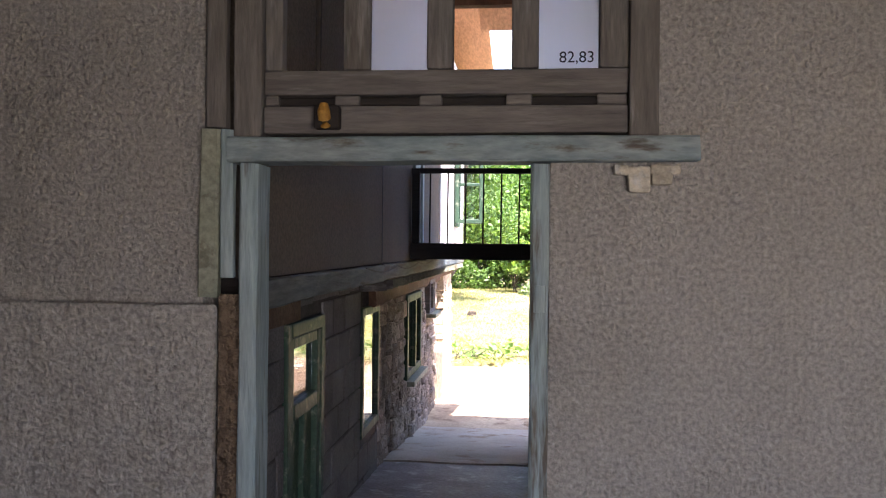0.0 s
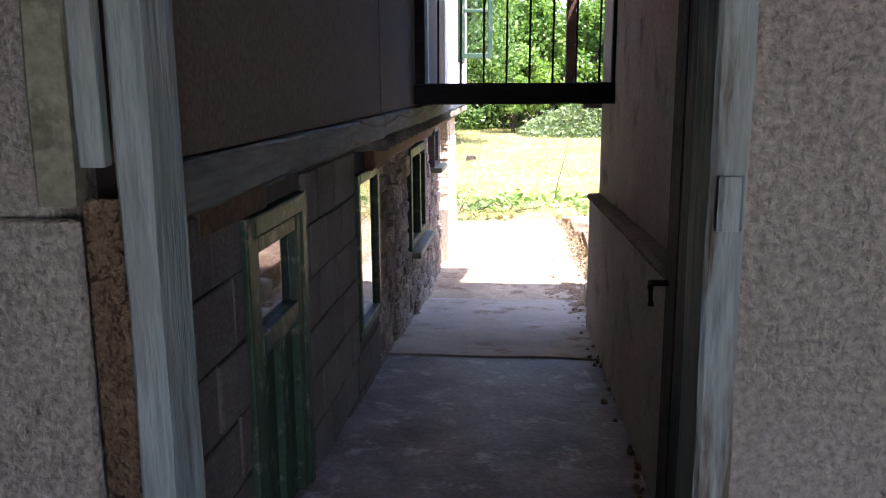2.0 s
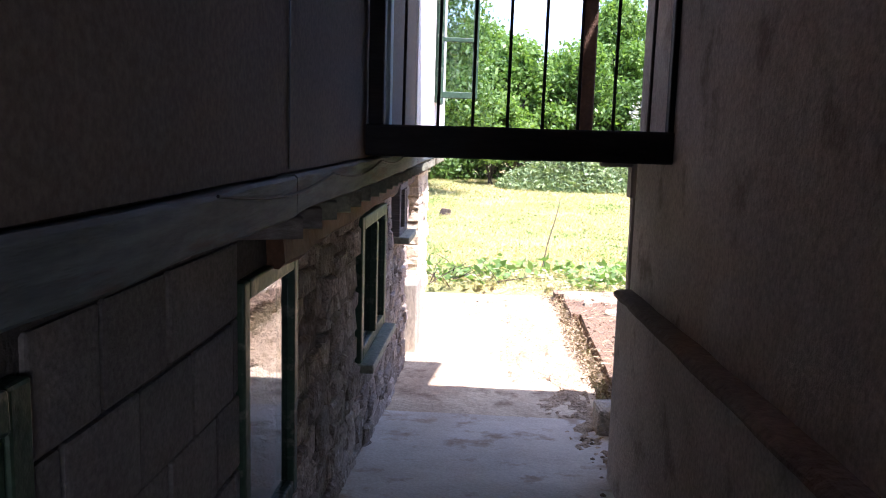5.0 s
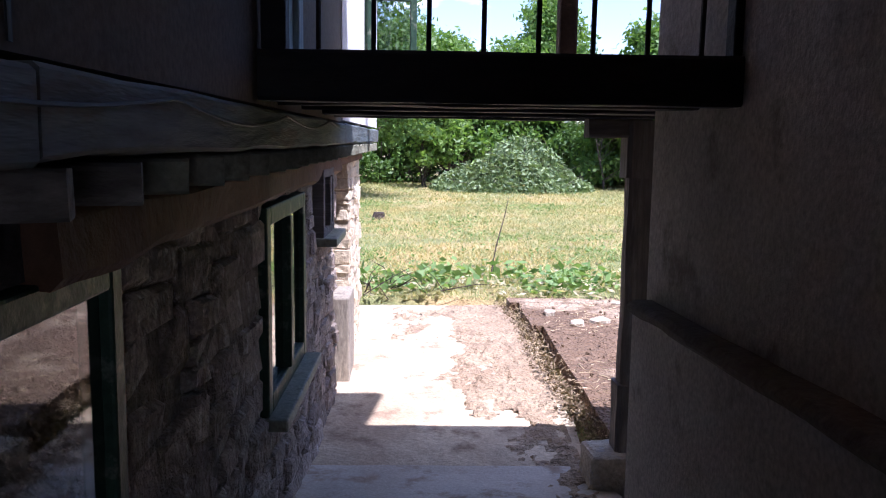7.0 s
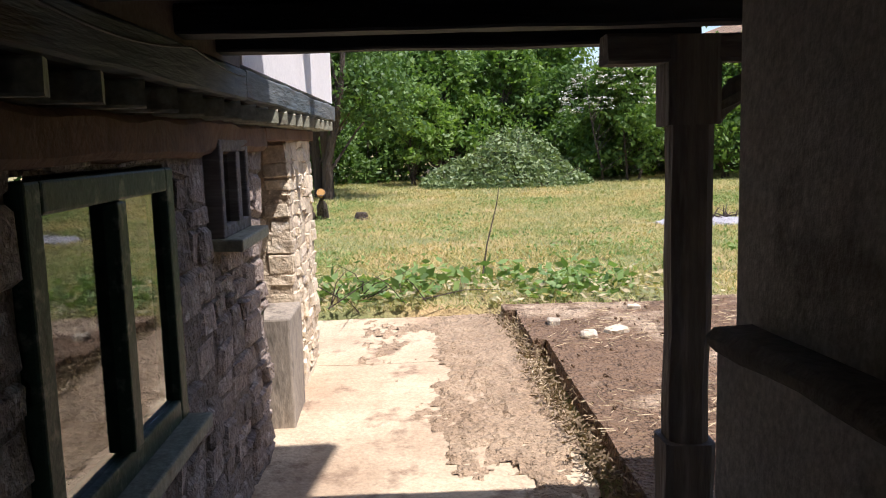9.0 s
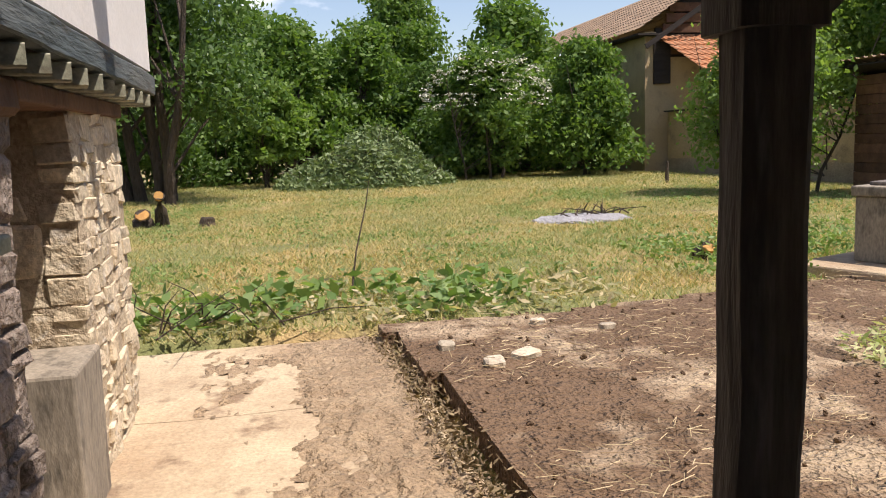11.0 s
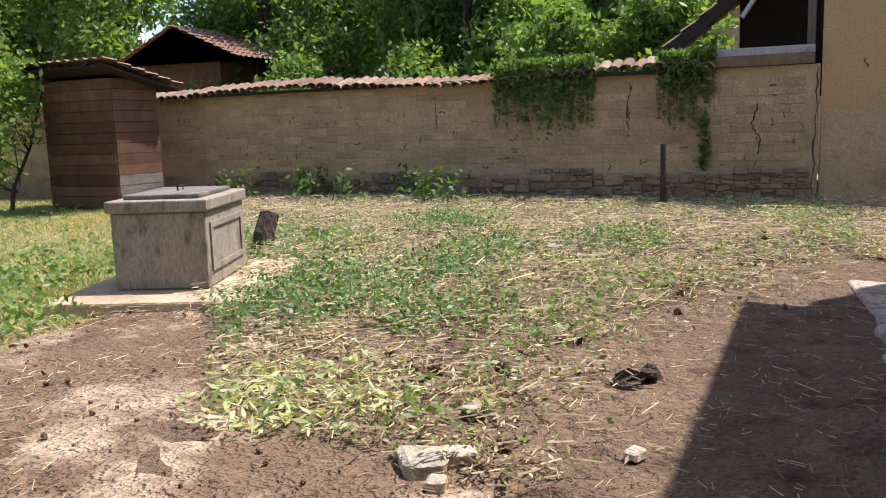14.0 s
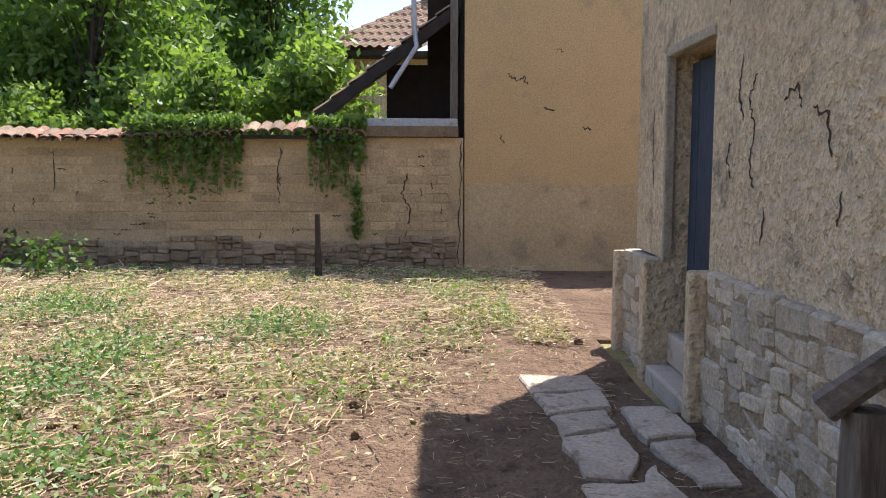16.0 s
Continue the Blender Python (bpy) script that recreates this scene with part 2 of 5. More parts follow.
LEAF_DARK = leaf_mat("dark_leaf", (0.055, 0.11, 0.028), (0.12, 0.20, 0.05), 0.35)
LEAF_MID = leaf_mat("mid_leaf", (0.08, 0.155, 0.035), (0.17, 0.26, 0.06), 0.4)
LEAF_LIGHT = leaf_mat("light_leaf", (0.115, 0.20, 0.045), (0.22, 0.31, 0.085), 0.45)
LEAF_GREY = leaf_mat("wilted_leaf", (0.10, 0.155, 0.065), (0.27, 0.33, 0.16), 0.25)
GLASS = bpy.data.materials.new("window_glass")
GLASS.use_nodes = True
_g = GLASS.node_tree.nodes["Principled BSDF"]
_g.inputs["Base Color"].default_value = (0.75, 0.8, 0.8, 1)
_g.inputs["Roughness"].default_value, _g.inputs["Transmission Weight"].default_value, _g.inputs["IOR"].default_value = 0.02, 1.0, 1.6
FROST = bpy.data.materials.new("whitened_glass")
FROST.use_nodes = True
_g = FROST.node_tree.nodes["Principled BSDF"]
_g.inputs["Base Color"].default_value = (0.78, 0.82, 0.92, 1)
_g.inputs["Roughness"].default_value, _g.inputs["Transmission Weight"].default_value = 0.55, 0.75

# ---- builders ----
def B(bm, x0, y0, z0, x1, y1, z1, bev=0.0, jit=0.0, m=None):
    """adds a box to bm"""
    r = bmesh.ops.create_cube(bm, size=1.0)
    vs = r["verts"]
    for v in vs:
        v.co = Vector(((x0 + x1) / 2 + v.co.x * (x1 - x0), (y0 + y1) / 2 + v.co.y * (y1 - y0), (z0 + z1) / 2 + v.co.z * (z1 - z0)))
    if bev:
        es = list({e for v in vs for e in v.link_edges})
        r = bmesh.ops.bevel(bm, geom=es, offset=bev, segments=2, affect="EDGES", profile=0.5)
        vs = list({v for f in r["faces"] for v in f.verts} | {v for v in vs if v.is_valid})
    for v in vs:
        if jit:
            v.co += Vector(noise.noise_vector(v.co * 7)) * jit
        if m is not None:
            v.co = m @ v.co
    return vs

def beam(bm, a, b, w, h, bev=0.006, cuts=10, wob=0.004, up=(0, 0, 1)):
    """a slightly crooked timber from a to b"""
    a, b = Vector(a), Vector(b)
    d = (b - a).normalized()
    s = d.cross(Vector(up)).normalized()
    u = s.cross(d).normalized()
    rings = []
    for i in range(cuts + 1):
        c = a.lerp(b, i / cuts)
        ring = []
        for px, py in ((-1, -1), (1, -1), (1, 1), (-1, 1)):
            for k in (0, 1):
                qx, qy = px * w / 2, py * h / 2
                if (k == 0) == (px * py > 0):
                    qy -= py * bev
                else:
                    qx -= px * bev
                p = c + s * qx + u * qy
                ring.append(bm.verts.new(p + Vector(noise.noise_vector(p * 3.1 + Vector((px, py, 0)))) * wob))
        rings.append(ring)
    for i in range(cuts):
        for k in range(8):
            bm.faces.new((rings[i][k], rings[i][(k + 1) % 8], rings[i + 1][(k + 1) % 8], rings[i + 1][k]))
    bm.faces.new(rings[0]), bm.faces.new(rings[-1][::-1])
    bmesh.ops.recalc_face_normals(bm, faces=bm.faces[:])

def tube(bm, pts, radii, seg=7):
    rings = []
    for i, p in enumerate(pts):
        p = Vector(p)
        d = (Vector(pts[min(i + 1, len(pts) - 1)]) - Vector(pts[max(i - 1, 0)])).normalized()
        s = d.orthogonal().normalized()
        u = d.cross(s)
        r = radii[i] if isinstance(radii, (list, tuple)) else radii
        rings.append([bm.verts.new(p + (s * math.cos(a * 2 * math.pi / seg) + u * math.sin(a * 2 * math.pi / seg)) * r) for a in range(seg)])
    for i in range(len(pts) - 1):
        for k in range(seg):
            bm.faces.new((rings[i][k], rings[i][(k + 1) % seg], rings[i + 1][(k + 1) % seg], rings[i + 1][k]))
    bm.faces.new(rings[0][::-1]), bm.faces.new(rings[-1])

def part(name, bm, material, parent=None, label=""):
    if isinstance(bm, bmesh.types.BMesh):
        me = bpy.data.meshes.new(name)
        bmesh.ops.recalc_face_normals(bm, faces=bm.faces[:])
        bm.to_mesh(me)
        bm.free()
    else:
        me = bm
    if not me.materials:
        me.materials.append(material)
    ob = new(name, me)
    ob.parent = parent
    return tagged(ob, label)

def thing(name, label, category, at=(0, 0, 0), group="", kind=""):
    ob = new(name)
    ob.location = at
    ob.empty_display_size = 0.1
    return tagged(ob, label, category, group, kind)

def boxes(*bs, bev=0.0, jit=0.0):
    bm = bmesh.new()
    for b in bs:
        B(bm, *b, bev=bev, jit=jit)
    return bm

def structure(name, bm, material, label):
    return tagged(part(name, bm, material), label, name.split("_")[0], kind="structure")

def py(name, verts, faces, material, smooth=False):
    me = bpy.data.meshes.new(name)
    me.from_pydata([tuple(v) for v in verts], [], faces)
    me.materials.append(material)
    me.update()
    return me

def quads(verts, k=4):
    n = len(verts) // k
    return np.arange(n * k).reshape(n, k).tolist()

RNG = np.random.default_rng(7)

def leaves(name, centres, size, material, flat=0.0, aspect=0.5, rng=RNG):
    """rhombic leaves at the given centres, one island each"""
    c = np.asarray(centres, float)
    n = len(c)
    a = rng.normal(size=(n, 3))
    a[:, 2] *= 1 - flat
    a /= np.linalg.norm(a, axis=1)[:, None]
    b = rng.normal(size=(n, 3))
    b[:, 2] *= 1 - flat
    b -= (b * a).sum(1)[:, None] * a
    b /= np.linalg.norm(b, axis=1)[:, None] + 1e-9
    s = size * rng.uniform(0.6, 1.35, n)[:, None]
    v = np.stack([c - a * s, c + b * s * aspect, c + a * s, c - b * s * aspect], 1).reshape(-1, 3)
    return py(name, v, quads(v), material)

def crown_points(clumps, n, rng, shell=0.55):
    """points in uneven clumps (x, y, z, rx, rz): denser near the outside"""
    w = np.array([c[3] ** 2 for c in clumps])
    pick = rng.choice(len(clumps), n, p=w / w.sum())
    d = rng.normal(size=(n, 3))
    d /= np.linalg.norm(d, axis=1)[:, None]
    r = shell + (1 - shell) * rng.random(n) ** 0.7
    r *= 0.85 + 0.3 * np.sin(d[:, 0] * 7 + pick) * np.cos(d[:, 2] * 6 + pick * 2)
    cl = np.array(clumps)[pick]
    r *= 1 + np.abs(rng.normal(0, 0.27, n))
    return cl[:, :3] + d * r[:, None] * np.stack([cl[:, 3], cl[:, 3], cl[:, 4]], 1)

def tree(name, label, at, height, radius, base, material, n, size, seed, stems=1, category="tree", low=0.35, trunk=0.12, lean=0.0):
    rng = np.random.default_rng(seed)
    t = thing(name, label, category, at)
    clumps = []
    k = 46
    for i in range(k):
        zz = base + (height - base) * (0.12 + 0.8 * rng.random())
        f = (zz - base) / (height - base)
        prof = math.sin(math.pi * min(1, low + (1 - low) * f) ** 0.9) ** 0.7
        rr, aa = radius * 0.72 * math.sqrt(rng.random()) * prof, rng.random() * 6.28
        cr = radius * rng.uniform(0.15, 0.36)
        clumps.append((rr * math.cos(aa), rr * math.sin(aa), zz, cr, cr * rng.uniform(0.6, 0.9)))
    clumps.append((0, 0, height - radius * 0.3, radius * 0.33, radius * 0.3))
    bm = bmesh.new()
    for s in range(stems):
        o = Vector((rng.normal() * 0.12 * (stems > 1) * stems, rng.normal() * 0.1 * (stems > 1) * stems, -0.1))
        tip = Vector((o.x * 2.2 + rng.normal() * 0.3 + lean, o.y * 2 + rng.normal() * 0.3, height * 0.8))
        r0 = trunk * rng.uniform(0.7, 1.1)
        pts = [o.lerp(tip, q) + Vector((rng.normal() * 0.06, rng.normal() * 0.06, 0)) * (q > 0) for q in (0, 0.15, 0.35, 0.6, 1)]
        tube(bm, pts, [r0 * 1.25, r0, r0 * 0.8, r0 * 0.5, r0 * 0.15])
        for c in clumps[s::stems]:
            p0 = o.lerp(tip, min(0.75, max(0.12, c[2] / height - 0.22)))
            p2 = Vector(c[:3])
            tube(bm, [p0, p0.lerp(p2, 0.5) + Vector((0, 0, 0.12)), p2], [r0 * 0.4, r0 * 0.25, r0 * 0.06], 5)
    part("trunk", bm, BARK, t)
    part("crown", leaves("crown", crown_points(clumps, n, rng), size, material, rng=rng), material, t)
    return t

def stone_meshes(k, seed, round_=0.16, jit=0.09):
    out = []
    rng = random.Random(seed)
    for i in range(k):
        bm = bmesh.new()
        bmesh.ops.create_cube(bm, size=1.0)
        for v in bm.verts:
            v.co += Vector((rng.uniform(-1, 1), rng.uniform(-1, 1), rng.uniform(-1, 1))) * jit
        bmesh.ops.bevel(bm, geom=bm.edges[:], offset=round_, segments=1, affect="EDGES")
        for v in bm.verts:
            v.co += Vector((rng.uniform(-1, 1), rng.uniform(-1, 1), rng.uniform(-1, 1))) * jit * 0.28
        me = bpy.data.meshes.new("stone")
        bm.to_mesh(me)
        bm.free()
        out.append(me)
    return out

def courses(parent, name, meshes, origin, along, length, z0, z1, ch, cw, depth, proud, gap, seed, skip=(), limit=300, staggered=False):
    """lays pieces in courses on the wall plane through origin; skip: (u0, u1, z0, z1) openings"""
    rng = random.Random(seed)
    u = Vector(along).normalized()
    nrm = Vector((u.y, -u.x, 0))
    z, row, count = z0, 0, 0
    while z < z1 - 0.02 and count < limit:
        h = min(rng.uniform(*ch), z1 - z)
        x = -rng.uniform(0, cw[0]) if not staggered else -(row % 2) * cw[0] / 2
        while x < length and count < limit:
            w = rng.uniform(*cw)
            a, b = max(0, x), min(length, x + w)
            for s0, s1, t0, t1 in skip:
                if z + h * 0.6 > t0 and z + h * 0.4 < t1:
                    if a < s0 < b:
                        b = s0
                    elif a < s1 < b:
                        a = s1
                    elif s0 <= a and b <= s1:
                        b = a
            if b - a > 0.05:
                p = rng.uniform(*proud)
                c = Vector(origin) + u * (a + b) / 2 + nrm * (p - depth / 2)
                ob = new(name, rng.choice(meshes))
                ob.parent = parent
                ca, sa = math.cos(0), 0
                m = Matrix.Identity(4)
                m.col[0][:3], m.col[1][:3], m.col[2][:3] = u * (b - a - gap), nrm * -depth, Vector((0, 0, h - gap))
                if rng.random() < 0.5 and not staggered:
                    m.col[0][:3] = -u * (b - a - gap)
                    m.col[1][:3] = nrm * depth
                m.translation = Vector((c.x, c.y, z + h / 2 + rng.uniform(-1, 1) * gap * 0.4))
                ob.matrix_local = m
                count += 1
            x += w
        z += h
        row += 1

def set_mat(meshes, material):
    for me in meshes:
        me.materials.clear()
        me.materials.append(material)
    return meshes

def floor_z(y):
    return float(np.interp(y, [-8, 0, 3.8, 6.3, 8, 10.6, 12], [0.44, 0.42, 0.14, -0.13, -0.10, -0.06, -0.06]))

def window(name, label, y0, y1, z0, z1, fw=0.07, mull=1, sill=False, x=0.0, frame_mat=None, casings=True):
    """a window in the lane's side wall that faces +x"""
    t = thing(name, label, "window", (x, (y0 + y1) / 2, z0), kind="structure")
    fm = frame_mat or GREEN_PAINT
    cy, cz = (y0 + y1) / 2, z0
    for nm, b in (("jamb", (-0.06, y0, z0, 0.016, y0 + fw, z1)), ("jamb", (-0.06, y1 - fw, z0, 0.016, y1, z1)), ("head", (-0.06, y0 + fw, z1 - fw, 0.016, y1 - fw, z1)), ("bottom_rail", (-0.06, y0 + fw, z0, 0.016, y1 - fw, z0 + fw))):
        o = part(nm, boxes(b, bev=0.008, jit=0.003), fm, t)
        o.location = (0, -cy, -cz)
    for i in range(mull):
        yy = y0 + (y1 - y0) * (i + 1) / (mull + 1)
        o = part("mullion", boxes((-0.05, yy - 0.035, z0 + fw, 0.028, yy + 0.035, z1 - fw), bev=0.006), fm, t)
        o.location = (0, -cy, -cz)
    for i in range(mull + 1):
        a = y0 + fw + (y1 - y0 - 2 * fw) * i / (mull + 1)
        b = y0 + fw + (y1 - y0 - 2 * fw) * (i + 1) / (mull + 1)
        o = part("pane", boxes((-0.014, a, z0 + fw, -0.010, b, z1 - fw)), GLASS, t)
        o.location = (0, -cy, -cz)
    if sill:
        o = part("window_sill", boxes((-0.04, y0 - 0.02, z0 - 0.05, 0.09, y1 + 0.02, z0), bev=0.008, jit=0.003), BEIGE_PAINT, t)
        o.location = (0, -cy, -cz)
    return t

# ---- ground ----
gx = np.unique(np.concatenate([np.linspace(-400, -30, 10), np.linspace(-30, -4, 14), np.arange(-4, 18.01, 0.3), np.linspace(19, 45, 14), np.linspace(60, 400, 8)]))
gy = np.unique(np.concatenate([np.linspace(-400, -30, 10), np.linspace(-30, 4, 18), np.arange(4.2, 38.01, 0.3), np.linspace(39, 70, 14), np.linspace(90, 400, 8)]))
gv = []
for yy in gy:
    for xx in gx:
        z = 0.035 * noise.noise(Vector((xx * 0.5, yy * 0.5, 0))) + 0.02 * noise.noise(Vector((xx * 2, yy * 2, 3))) - 0.02
        if -0.9 < xx < 1.75 and yy < 10.7:
            z = -0.3
        if xx < 9.2 and yy < 4.9:
            z = -0.35
        gv.append((xx, yy, z))
nx = len(gx)
gf = [(j * nx + i, j * nx + i + 1, (j + 1) * nx + i + 1, (j + 1) * nx + i) for j in range(len(gy) - 1) for i in range(nx - 1)]
tagged(part("ground", py("ground", gv, gf, LAWN), LAWN), "dry mown lawn ground of the garden", "ground", kind="structure")

def sheet(name, poly_fn, x0, x1, y0, y1, step, z, material, label, bump=0.03):
    """an uneven sheet of earth; poly_fn says where it lies"""
    bm = bmesh.new()
    xs, ys = np.arange(x0, x1 + 1e-6, step), np.arange(y0, y1 + 1e-6, step)
    grid = {}
    for i, xx in enumerate(xs):
        for j, yy in enumerate(ys):
            w = Vector((xx * 1.3, yy * 1.3, 5))
            px, py_ = xx + 0.12 * noise.noise(w), yy + 0.12 * noise.noise(w + Vector((9, 0, 0)))
            if poly_fn(px, py_):
                zz = z + bump * noise.noise(Vector((xx * 1.7, yy * 1.7, 1))) + bump * 0.5 * noise.noise(Vector((xx * 6, yy * 6, 2)))
                grid[i, j] = bm.verts.new((xx, yy, zz))
    for (i, j) in grid:
        q = [grid.get(k) for k in ((i, j), (i + 1, j), (i + 1, j + 1), (i, j + 1))]
        if all(q):
            bm.faces.new(q)
    rim = [e for e in bm.edges if len(e.link_faces) == 1]
    r = bmesh.ops.extrude_edge_only(bm, edges=rim)
    for v in r["geom"]:
        if isinstance(v, bmesh.types.BMVert):
            v.co.z -= 0.13
    return structure(name, bm, material, label)

def in_yard(x, y):
    right = np.interp(y, [5.0, 7.7, 9.1, 10.3, 11.0], [3.6, 3.95, 4.4, 5.9, 5.9])
    far = np.interp(x, [1.4, 3.0, 5.4, 6.0], [10.5, 10.62, 11.05, 11.1])
    left = np.interp(y, [5.2, 6.9, 8.0, 9.5, 10.6], [1.72, 1.66, 1.60, 1.58, 1.46])
    return left < x < right and 5.15 < y < far

def in_soil(x, y):
    return 3.5 < x < 14.95 and (y > 5.1 or x > 9.3) and y < np.interp(x, [3.5, 5.5, 8, 11, 14.6], [10.0, 10.4, 11.6, 15, 17])

sheet("yard_pavement", in_yard, 1.3, 6.1, 5.1, 11.2, 0.1, 0.035, YARD, "broken pale concrete yard covered with brown dirt", 0.022)
sheet("soil_patch", in_soil, 3.3, 15.0, 0.1, 17.1, 0.25, 0.03, SOIL, "dry brown cleared soil beside the wall", 0.03)

# lane floor: sloping packed floor, then worn concrete
def lane_floor(name, y0, y1, x0, x1, material, label, lift=0.0):
    bm = bmesh.new()
    xs, ys = np.linspace(x0, x1, 16), np.linspace(y0, y1, int((y1 - y0) / 0.13) + 2)
    g = [[bm.verts.new((x + (0.05 * noise.noise(Vector((y * 3, x, 0))) if x == xs[-1] else 0), y, floor_z(y) + lift + 0.012 * noise.noise(Vector((x * 3, y * 3, 0))))) for x in xs] for y in ys]
    for j in range(len(ys) - 1):
        for i in range(len(xs) - 1):
            bm.faces.new((g[j][i], g[j][i + 1], g[j + 1][i + 1], g[j + 1][i]))
    rim = [e for e in bm.edges if len(e.link_faces) == 1]
    for v in bmesh.ops.extrude_edge_only(bm, edges=rim)["geom"]:
        if isinstance(v, bmesh.types.BMVert):
            v.co.z -= 0.25
    return structure(name, bm, material, label)

lane_floor("floor_lane", 0.0, 3.85, -0.05, 1.62, PACKED_FLOOR, "dark packed sloping floor of the covered lane")
lane_floor("path_concrete", 3.86, 6.346, -0.05, 1.60, CONCRETE, "worn grey concrete ramp of the lane", 0.012)
lane_floor("path_concrete_slab", 6.352, 9.126, -0.05, 1.60, CONCRETE_DIRTY, "sunlit worn concrete path slab")
lane_floor("path_concrete_end", 9.134, 10.55, -0.30, 1.50, CONCRETE_DIRTY, "far end slab of the concrete path")
def path_dirt():
    bm = bmesh.new()
    st = 0.03
    xs, ys = np.arange(0.30, 1.56, st), np.arange(5.2, 10.5, st)
    grid = {}
    for i, x in enumerate(xs):
        for j, y in enumerate(ys):
            v = Vector((x * 1.4, y * 0.8, 3))
            h = (x - np.interp(y, [5.2, 6.4, 8.2, 9.2, 10.4], [1.50, 1.25, 1.12, 0.95, 0.70])) * 0.7 + 0.42 * noise.noise(v) + 0.24 * noise.noise(v * 4) + 0.20 * noise.noise(v * 11) + 0.16 * noise.noise(v * 23)
            if h > -0.12:
                grid[i, j] = bm.verts.new((x, y, floor_z(y) + 0.004 + max(-0.02, min(0.024, h * 0.10)) + 0.012 * noise.noise(v * 9) * (h > 0.05)))
    for i, j in grid:
        q = [grid.get(k) for k in ((i, j), (i + 1, j), (i + 1, j + 1), (i, j + 1))]
        if all(q):
            bm.faces.new(q)
    return structure("dirt_drift", bm, DRIFT, "thin brown dirt swept over the concrete path")
DRIFT = M("brown_drift_dirt", (0.52, 0.385, 0.245), (0.37, 0.26, 0.16), 2.5, 1.0, 1.0, 45, c3=(0.44, 0.33, 0.21), dist=0.02)
path_dirt()
structure("floor_room", boxes((-3.2, -6.0, 0.2, 4.6, 0.0, 0.42)), PACKED_FLOOR, "dark earthen floor of the entrance room")

# ---- entrance room with the doorway wall ----
structure("wall_doorway_left", boxes((-3.2, 0.0, 0.4, 0.02, 0.16, 4.0)), PLASTER_ROOM, "rough-cast beige plaster wall beside the doorway")
structure("wall_doorway_left_base", boxes((-3.2, -0.035, 0.4, 0.075, 0.0, 1.70), bev=0.015, jit=0.012), PLASTER_ROOM, "thicker rough-cast lower plaster beside the doorway")
structure("wall_doorway_left_return", boxes((0.078, -0.01, 0.4, 0.158, 0.0, 1.74), bev=0.004, jit=0.004), SOIL, "bare brown mud edge beside the door post")
structure("wall_doorway_right", boxes((1.245, 0.0, 0.4, 4.6, 0.16, 2.21), (1.605, 0.0, 2.21, 4.6, 0.16, 4.0), jit=0.0), PLASTER_ROOM, "rough-cast beige plaster wall with worn edges")
structure("wall_doorway_top", boxes((0.02, 0.0, 3.35, 1.605, 0.16, 4.0)), PLASTER_ROOM, "plaster above the transom window")
structure("wall_room_west", boxes((-3.4, -6.2, 0.2, -3.2, 0.16, 4.0)), PLASTER_ROOM, "plain plaster side wall of the entrance room")
structure("wall_room_east", boxes((4.6, -6.2, 0.2, 4.8, 0.16, 4.0)), PLASTER_ROOM, "plain plaster side wall of the entrance room")
# unseen back wall; its gateway is placed to let light onto the doorway wall
structure("wall_room_back", boxes((-3.2, -6.2, 0.2, 1.45, -6.0, 4.0), (4.52, -6.2, 0.2, 4.6, -6.0, 4.0), (1.45, -6.2, 2.6, 4.52, -6.0, 4.0)), PLASTER_ROOM, "plaster wall with a wide open gateway")
structure("ceiling_room", boxes((-3.4, -6.2, 4.0, 4.8, 0.16, 4.15)), GREY_WOOD, "boarded ceiling of the entrance room")

# broken plaster with bared brick under the lintel's end
brick_patch = thing("broken_plaster", "bare broken brick under the lintel end", "brick", (1.55, -0.01, 2.15), kind="structure")
for bx0, bz0, w, h in ((1.455, 2.165, 0.05, 0.035), (1.50, 2.105, 0.075, 0.09), (1.58, 2.13, 0.07, 0.055), (1.575, 2.165, 0.10, 0.035)):
    o = part("brick", boxes((bx0 - 1.55, -0.028, bz0 - 2.15, bx0 + w - 1.55, 0.02, bz0 + h - 2.15), bev=0.008, jit=0.006), STONE_PALE, brick_patch)

# doorway timbers
doorway = thing("doorway_frame", "flaking pale teal timber door frame", "door frame", (0.7, 0, 0.42), kind="structure")
def dpart(name, a, b, w, h, mat, label="", wob=0.006, up=(0, 1, 0), cuts=14):
    bm = bmesh.new()
    off = Vector((0.7, 0, 0.42))
    beam(bm, Vector(a) - off, Vector(b) - off, w, h, 0.008, cuts, wob, up)
    return part(name, bm, mat, doorway, label)
dpart("post", (0.194, 0.03, 0.42), (0.197, 0.03, 2.20), 0.066, 0.15, TEAL_WOOD)
dpart("post", (1.212, 0.03, 0.42), (1.21, 0.03, 2.20), 0.062, 0.15, TEAL_WOOD)
dpart("lintel", (0.125, 0.01, 2.247), (1.73, 0.01, 2.252), 0.085, 0.16, TEAL_BEAM, up=(0, 1, 0))
dpart("side_plank", (0.05, -0.02, 1.73), (0.055, -0.02, 2.32), 0.07, 0.06, BEIGE_PAINT)
dpart("side_plank", (0.115, -0.012, 1.80), (0.11, -0.012, 2.32), 0.045, 0.05, TEAL_WOOD)
dpart("side_plank", (0.075, -0.02, 2.325), (0.08, -0.02, 3.35), 0.07, 0.06, GREY_WOOD_V)
dpart("latch_plate", (1.212, -0.052, 1.70), (1.212, -0.052, 1.79), 0.04, 0.01, TEAL_WOOD, wob=0.001, cuts=2)

